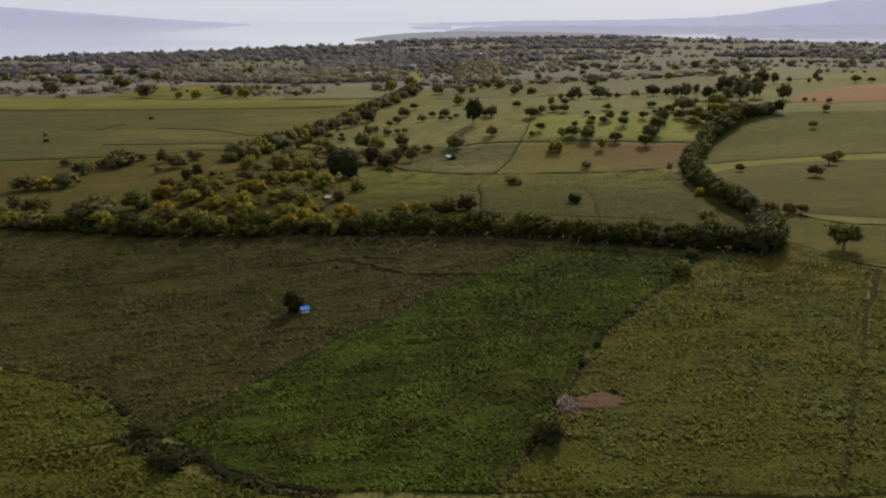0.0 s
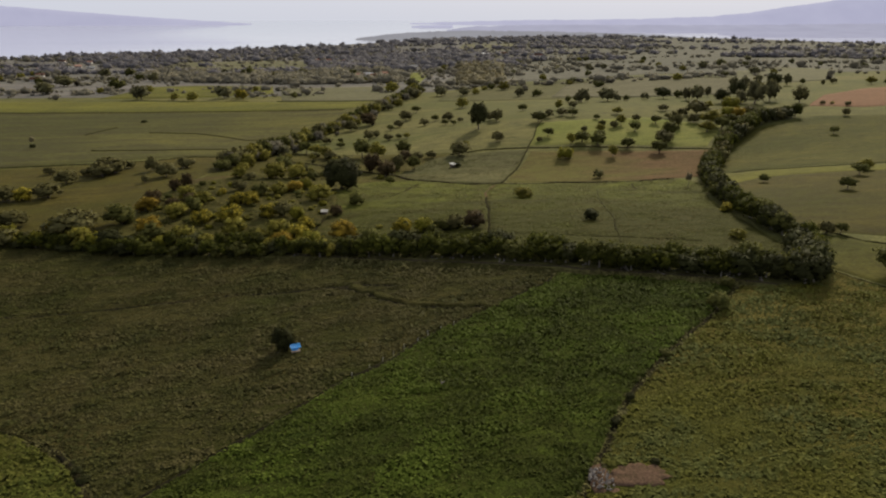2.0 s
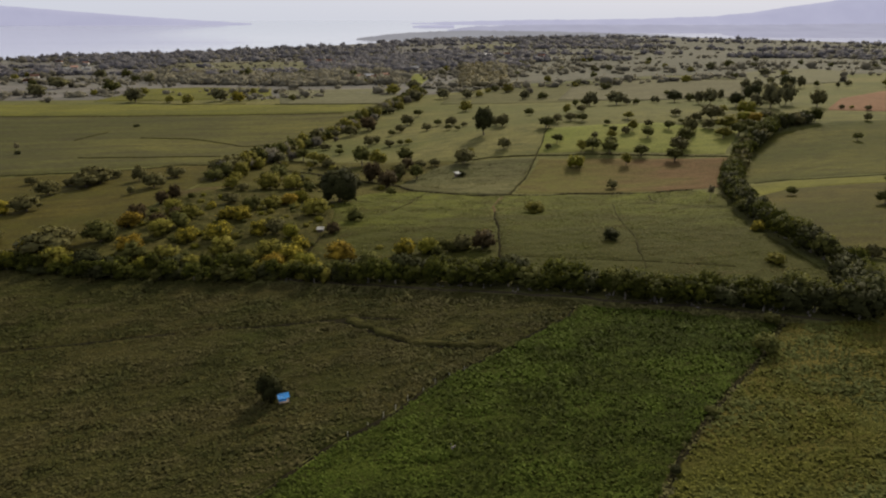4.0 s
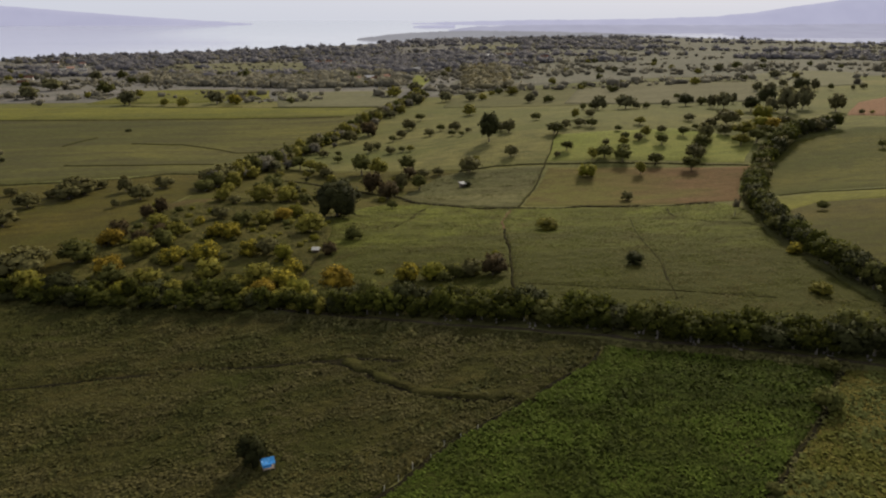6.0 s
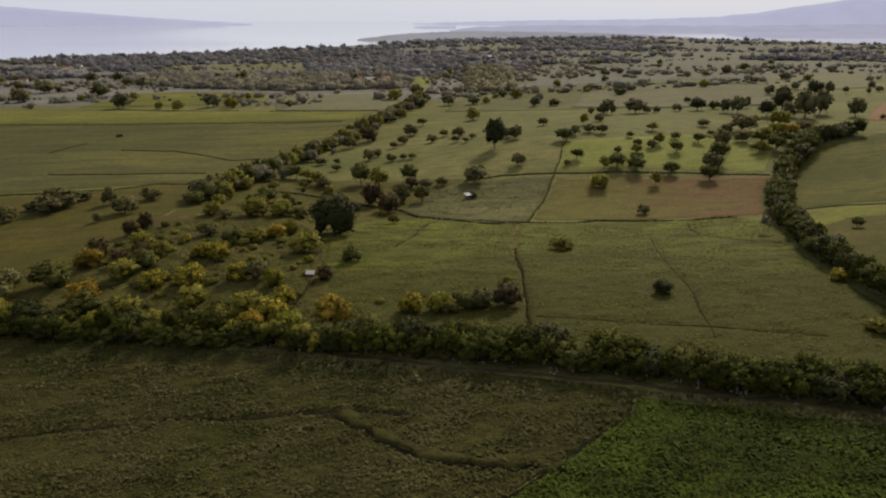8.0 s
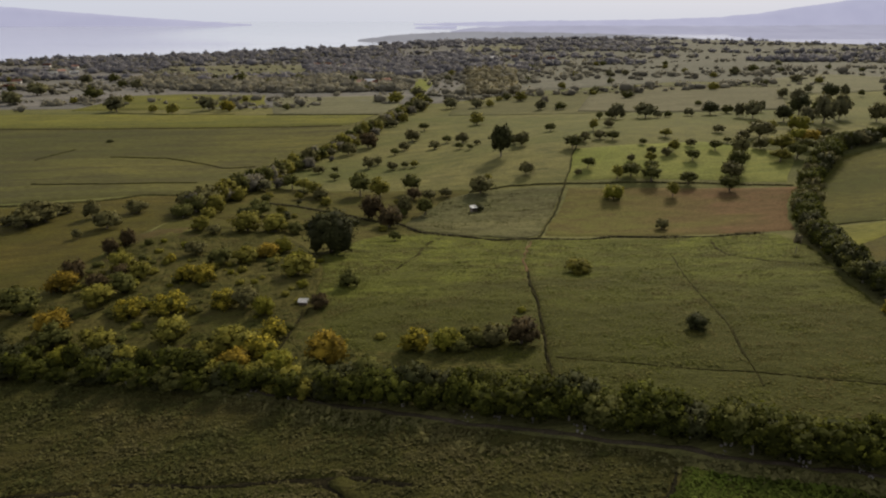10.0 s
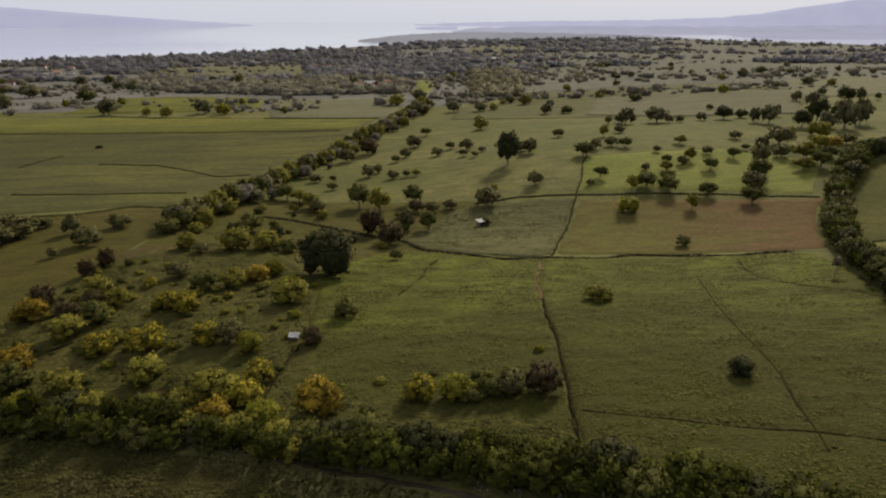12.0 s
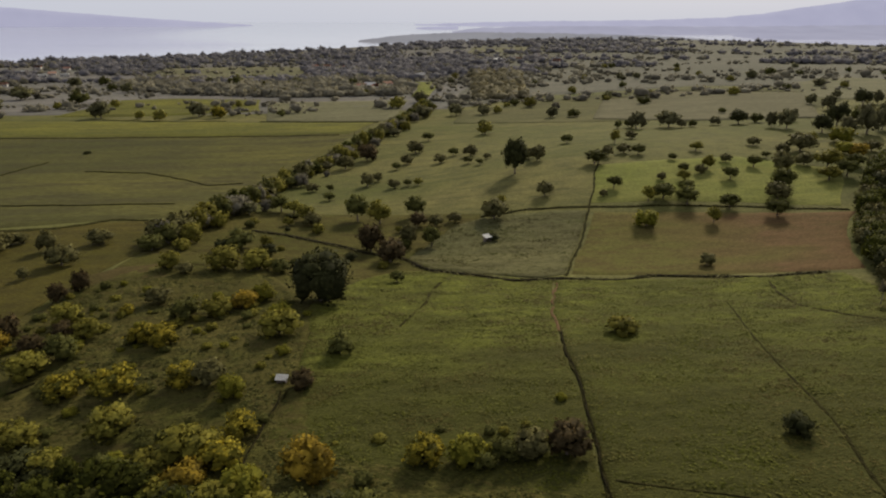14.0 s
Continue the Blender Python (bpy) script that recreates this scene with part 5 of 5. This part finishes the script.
for x, y in resample(TREE_LINE, 34):
    w = rng.uniform(3.5, 9)
    plant([FAR[2], FAR[3], OLIVE[2], FAR[0]][int(rng.integers(4))], x + rng.uniform(-2, 11), y + rng.uniform(-9, 5), w, w * rng.uniform(0.6, 0.95), 0.2)

# undergrowth among the orchard trees and along the tree lines
for _ in range(330):
    x, y = rng.uniform(-98, 26), rng.uniform(232, 350)
    if y > 262 + 0.42 * (26 - x) + 30 or y < 250 - 0.42 * (x + 60) or (x > -22 and y > 245):
        continue
    w = rng.uniform(1.2, 3.4)
    plant([BUSH[1], OLIVE[0], LIME, YELLOW[2], BUSH[1]][int(rng.integers(5))], x, y, w, w * rng.uniform(0.45, 0.7))


for _ in range(46):
    x, y = rng.uniform(-72, 16), rng.uniform(350, 420)
    if not inside(np.array([(x, y)]), [(-80, 382), (-40, 352), (-10, 342), (4, 352), (14, 380), (22, 402), (-40, 426), (-66, 430)])[0]:
        continue
    if np.abs(y - np.interp(x, (-54, -41, -31, -20, -9, 4), (398, 392, 385, 378, 369, 362)) + 4) < 7:
        continue
    w = rng.uniform(2.2, 5.5)
    plant([BUSH[1], OLIVE[0], BUSH[0], ROUND[4]][int(rng.integers(4))], x, y, w, w * rng.uniform(0.6, 0.85))


# ---- far scattered trees and woods ----
BELT = [(-390, 1112), (-289, 1010), (-193, 954), (-121, 916), (26, 902), (28, 1048), (-71, 1145), (-149, 1122), (-212, 1160), (-335, 1222)]
BARE_WOOD = [(84, 825), (132, 815), (182, 1123), (131, 1215)]
CLEARINGS = ([(-391, 1258), (-238, 1170), (-119, 1175), (-151, 1455), (-291, 1500), (-412, 1476)], [(-300, 760), (-118, 790), (-137, 895), (-290, 915)],
             [(-103, 700), (2, 690), (20, 850), (-126, 865)], [(25, 884), (47, 878), (58, 1064), (33, 1074)], [(170, 1701), (308, 1679), (345, 1870), (206, 1905)])


def wooded(x, y):
    """How thickly the far land is wooded, 0 to 1: belts, open strips, then closed woods by the coast."""
    here = np.array([(x, y)])
    streak = noise.noise((x * 0.003, y * 0.013, 1.3)) + 0.6 * noise.noise((x * 0.012, y * 0.035, 4.1))
    az = x / y + 0.05 * noise.noise((x * 0.01, y * 0.006, 8.8))
    if y > np.interp(x, COAST_X, COAST_Y) - 110 or y < 760:
        return 0
    if any(inside(here, c)[0] for c in CLEARINGS):
        return 0.05 + 0.5 * streak
    if inside(here, BELT)[0]:
        return 1.0 if x > -260 else 0.6 + streak
    if az < 0.03:
        if y < 960:
            return 0.10 + 0.9 * streak + (0.25 if az < -0.30 else 0)
        if az < -0.30 and y < 1500:
            return 0.40 + 1.2 * streak
        return 0.68 + 0.8 * streak
    if az < 0.20:
        return 0.40 + 1.5 * streak
    if y > 1480 and az < 0.36:
        return 0.42 + 1.2 * streak
    return 0.13 + 0.75 * streak


HOUSES = [(-543, 1288), (-547, 1331), (-571, 1243), (-515, 1303), (-515, 1118), (-482, 1030), (-385, 1167), (-631, 1464), (-573, 1445), (-599, 1343), (-133, 1438), (-111, 1429), (-93, 1363),
          (-74, 1382), (-34, 1016), (-24, 1028), (-14, 1001), (-2, 1034), (202, 1439), (239, 1435), (289, 1339), (46, 1165)]


def by_house(x, y):
    """Whether a place lies on or just before a house."""
    return any(abs(x - a) < 11 and -60 < y - b < 8 for a, b in HOUSES)


count = 0
while count < 130:
    y = rng.uniform(560, 1250)
    x = y * rng.uniform(-0.62, 0.86)
    p = wooded(x, y) * 0.4 if y > 760 else 0
    if x / y > 0.05 and 590 < y < 760 and x / y < 0.24:
        p = 0.12
    if x / y > 0.24 and y > 640:
        p = max(p, 0.05)
    if rng.random() > p or by_house(x, y):
        continue
    w = rng.uniform(6, 12)
    plant(FAR[int(rng.integers(4))], x, y, w, w * rng.uniform(0.6, 0.9), 0.3)
    count += 1

# single far trees and bushes that stand out: x, y, width
FAR_SINGLES = [
    (-202, 1083, 21), (-121, 1078, 15), (-413, 1099, 18), (-390, 1136, 16), (-319, 1018, 16), (-380, 834, 22), (-405, 939, 24), (-319, 882, 20),
    (-255, 771, 20), (-219, 762, 9), (-197, 746, 12), (-169, 766, 17), (-95, 753, 8), (30, 828, 14), (113, 762, 9), (128, 755, 8), (27, 706, 14),
    (55, 712, 13), (77, 707, 11), (90, 714, 8), (6, 782, 14), (31, 773, 12), (255, 888, 9), (212, 800, 8), (189, 848, 10), (385, 904, 9), (468, 969, 13),
]
for x, y, w in FAR_SINGLES:
    plant(FAR[int(rng.choice((0, 0, 1, 3)))], x, y, w, min(w * 0.75, 14), 0.3)
plant(YELLOW[0], -149, 757, 13, 10)


def woods(name, count, near, far, size, leaf, label, leaves=9, thick=0.0, within=None):
    """Many small crowns in one mesh: lumpy cores with sprays round them."""
    V, F, N = [], [], []
    o = made = tries = 0
    while made < count and tries < count * 60:
        tries += 1
        y = near + (far - near) * rng.random() ** 1.2
        x = y * rng.uniform(-0.70, 0.95)
        if within and not inside(np.array([(x, y)]), within)[0]:
            continue
        k = 1.0 if within else wooded(x, y)
        if k < thick or rng.random() > k or by_house(x, y):
            continue
        w = rng.uniform(*size) * rng.choice((0.6, 0.8, 1.0, 1.0, 1.5))
        h = min(w * rng.uniform(0.5, 0.85), 12)
        u = rng.uniform(0.9, 1.6)
        z = gz(x, y)
        k = 1 + 0.3 * rng.uniform(-1, 1, len(ICO1_V))
        core = ICO1_V * k[:, None] * (w * 0.42 * u, w * 0.42, h * 0.44) + (x, y, z + h * 0.40)
        d = rng.normal(0, 1, (leaves, 3))
        d[:, 2] = np.abs(d[:, 2])
        d /= np.linalg.norm(d, axis=1)[:, None]
        q = leaf_quads(d * rng.uniform(0.8, 1.15, (leaves, 1)) * (w * 0.5 * u, w * 0.5, h * 0.52) + (x, y, z + h * 0.45), d, w * 0.17)
        V += [core, q]
        N += [ICO1_V + (0, 0, 0.35), np.repeat(d + (0, 0, 0.35), 4, axis=0)]
        F += [[o + i for i in f] for f in ICO1_F]
        o += len(core)
        F += (np.arange(len(q)).reshape(-1, 4) + o).tolist()
        o += len(q)
        made += 1
    return tagged(new(name, soft(mesh_from(name, np.concatenate(V), F, leaf), np.concatenate(N))), label, "woods", kind="stuff")


woods("scrub", 4900, 765, 1900, (4, 9), LEAF_SHRUB, "olive scrub and thickets, paled for haze", 5)
woods("thicket", 420, 800, 1230, (7, 12), LEAF_BARE, "grey-brown thicket of bare twigs", 6, within=BARE_WOOD)
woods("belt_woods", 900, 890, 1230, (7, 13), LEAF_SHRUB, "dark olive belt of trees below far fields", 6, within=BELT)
woods("far_woods", 3500, 1100, 2700, (8, 15), LEAF_FAR, "grey-green woods running down to the coast, paled for haze", 5, 0.34)


# ---- buildings ----
def rot_to(ob, x, y, turn, lift=0.0):
    ob.matrix_basis = pose(x, y, gz(x, y) + lift, 0, 0, turn)
    return ob


def sheet_roof(x0, x1, y0, y1, z0, z1, sag, thick=0.05):
    """A thin sagging sheet that falls from y0 (z0) to y1 (z1)."""
    bm = bmesh.new()
    n = 7
    grid = [[bm.verts.new((x0 + (x1 - x0) * i / (n - 1), y0 + (y1 - y0) * j / (n - 1),
                           z0 + (z1 - z0) * j / (n - 1) - sag * math.sin(math.pi * i / (n - 1)) * math.sin(math.pi * j / (n - 1)) + 0.03 * math.sin(i * 2.3 + j)))
             for j in range(n)] for i in range(n)]
    fs = [bm.faces.new((grid[i][j], grid[i + 1][j], grid[i + 1][j + 1], grid[i][j + 1])) for i in range(n - 1) for j in range(n - 1)]
    bmesh.ops.solidify(bm, geom=fs, thickness=thick)
    return bm


def field_hut(x, y, turn):
    """A raised resting platform under a blue sheet."""
    ob = tagged(new("field_hut"), "small field hut with a bright blue tarpaulin roof in the crop", "hut")
    for px in (-1.1, 1.1):
        for py in (-0.8, 0.8):
            part("post", box_bm(px - 0.06, py - 0.06, -0.2, px + 0.06, py + 0.06, 1.92 + 0.32 * (py > 0), 0.02), TIMBER, ob)
    roof = part("roof", sheet_roof(-1.35, 1.35, 0.95, -0.95, 2.35, 1.9, 0.15), TARP, ob, "sagging bright blue tarpaulin")
    part("side_sheet", sheet_roof(-1.2, 0.5, -0.93, -1.15, 1.86, 1.4, 0.1), TARP, roof, "blue tarpaulin hanging over the front")
    for k in range(6):
        part("floor_board", box_bm(-1.15, -0.85 + k * 0.29, 0.72, 1.15, -0.59 + k * 0.29, 0.78, 0.01), TIMBER, ob)
    part("back_wall", box_bm(-1.1, 0.87, 0.75, 1.1, 0.93, 1.6, 0.01), TIMBER, ob)
    rot_to(ob, x, y, turn)
    ob.matrix_basis = ob.matrix_basis @ Matrix.Scale(0.85, 4)
    return ob


def tin_shed(x, y, turn, w, d, h, roof_label, label, roof=TIN):
    ob = tagged(new("shed"), label, "shed")
    part("wall", box_bm(-w / 2, d / 2 - 0.08, -0.2, w / 2, d / 2, h, 0.02), TIMBER, ob)
    part("wall", box_bm(-w / 2, -d / 2, -0.2, -w / 2 + 0.08, d / 2 - 0.09, h, 0.02), TIMBER, ob)
    part("wall", box_bm(w / 2 - 0.08, -d / 2, -0.2, w / 2, d / 2 - 0.09, h, 0.02), TIMBER, ob)
    for px in (-w / 2 + 0.2, 0, w / 2 - 0.2):
        part("post", box_bm(px - 0.05, -d / 2 - 0.05, -0.2, px + 0.05, -d / 2 + 0.05, h, 0.02), TIMBER, ob)
    for k in range(5):
        a, b = -w / 2 - 0.3 + k * (w + 0.6) / 5, -w / 2 - 0.3 + (k + 1) * (w + 0.6) / 5 + 0.06
        part("roof_sheet", sheet_roof(a, b, d / 2 + 0.4, -d / 2 - 0.5, h + 0.7 + 0.02 * (k % 2), h + 0.05 + 0.02 * (k % 2), 0.02, 0.03), roof, ob, roof_label)
    return rot_to(ob, x, y, turn)


def village_house(w, d, h, roof, label):
    ob = tagged(new("house"), label, "house", "village houses")
    part("wall", box_bm(-w / 2, -d / 2, -0.6, w / 2, d / 2, h, 0.03), PLASTER, ob)
    for s in (-1, 1):
        bm = bmesh.new()
        a = [bm.verts.new(p) for p in ((-w / 2 - 0.6, s * (d / 2 + 0.7), h - 0.3), (w / 2 + 0.6, s * (d / 2 + 0.7), h - 0.3), (w / 2 + 0.6, 0, h + d * 0.32), (-w / 2 - 0.6, 0, h + d * 0.32))]
        bmesh.ops.solidify(bm, geom=[bm.faces.new(a)], thickness=0.12)
        part("roof", bm, roof, ob)
    part("door", box_bm(-0.5, -d / 2 - 0.06, 0, 0.5, -d / 2 - 0.01, 2.1, 0.02), DARKWOOD, ob)
    for px in (-w * 0.3, w * 0.3):
        part("window", box_bm(px - 0.6, -d / 2 - 0.06, 1.0, px + 0.6, -d / 2 - 0.01, 2.1, 0.02), DARKWOOD, ob)
    return ob


field_hut(-21.6, 160.6, 18)
tin_shed(-23.7, 267.6, -8, 2.0, 0.6, 1.2, "pale weathered tin sheet", "small shed with a pale tin roof beside a bush")
tin_shed(35, 380, 25, 2.4, 2.0, 1.9, "pale weathered tin sheet", "little tin-roofed shed in rough grass")
plant(BUSH[0], 37.6, 380.8, 4.2, 2.6)
red_house = village_house(11, 8, 3.4, CLAYTILE, "small village house with a red-brown tiled roof")
tin_house = village_house(13, 8, 3.2, TIN, "small village house with a pale tin roof")
for i, (x, y) in enumerate(HOUSES):
    m = pose(x, y, gz(x, y) + 0.2, 0, 0, float(rng.uniform(-40, 40)))
    src = red_house if i % 3 else tin_house
    if i < 2:
        src.matrix_basis = m
    else:
        copy_thing(src, m)


# ---- stones and small things ----
def stone_mesh(seed):
    r = np.random.default_rng(seed)
    v = ICO1_V * r.uniform(0.7, 1.25, (len(ICO1_V), 1)) * (1, 0.8, 0.55)
    return mesh_from("stone", v, [list(f) for f in ICO1_F], STONE)


STONES = [stone_mesh(s) for s in range(4)]


def stone_heap(x, y, spread, count, size, label, lift=0.0):
    ob = tagged(new("stone_heap"), label, "stones")
    ob.matrix_basis = pose(x, y, gz(x, y))
    for k in range(count):
        a, d = rng.uniform(0, 6.28), spread * math.sqrt(rng.random())
        px, py, s = d * math.cos(a), d * math.sin(a) * 1.4, rng.uniform(0.5, 1.4) * size
        st = under(new("stone", STONES[k % 4]), ob)
        st.matrix_basis = Matrix.LocRotScale((px, py, gz(x + px, y + py) - gz(x, y) + lift + 0.12 + 0.3 * s + 0.35 * max(0, 1 - d / spread)), Euler(rng.uniform(0, 6, 3)), (s, s, s))
    return ob


stone_heap(31.2, 105, 2.0, 90, 0.24, "heap of pale broken stones on bare earth", 0.5)
stone_heap(9.6, 138, 0.6, 10, 0.26, "few pale stones in the green maize")
for k, (x, y) in enumerate(resample([(-30, 227.5), (13, 208), (36, 198.6), (66, 185.4), (90, 177.5), (100, 173)], 44)):
    if rng.random() < (0.15 if x < 10 else 0.42):
        stone_heap(x + rng.uniform(-2, 2), y + rng.uniform(-1.4, -0.4), rng.uniform(0.6, 1.3), int(rng.integers(5, 10)), 0.27, "pale stones at the foot of the hedgerow")


def stake(x, y, tall):
    """A thin split stake, slightly leaning."""
    bm = bmesh.new()
    bmesh.ops.create_cone(bm, cap_ends=True, segments=6, radius1=0.06, radius2=0.04, depth=tall + 0.3, matrix=Matrix.Translation((0, 0, (tall - 0.3) / 2)))
    me = bpy.data.meshes.new("stake")
    bm.to_mesh(me)
    bm.free()
    me.materials.append(PALEWOOD)
    ob = tagged(new("stake", me), "thin pale wooden stake at the maize edge", "stake", "field stakes")
    ob.matrix_basis = pose(x, y, gz(x, y), float(rng.uniform(-6, 6)), float(rng.uniform(-6, 6)), float(rng.uniform(0, 360)))
    return ob


for x, y in resample([(-8, 146), (1, 152.6), (10, 160.6), (14, 163)], 9):
    stake(x + rng.uniform(-0.5, 0.5), y + rng.uniform(-0.4, 0.4), rng.uniform(0.9, 1.4))
plant(BUSH[0], 40.6, 107.8, 1.5, 1.1)
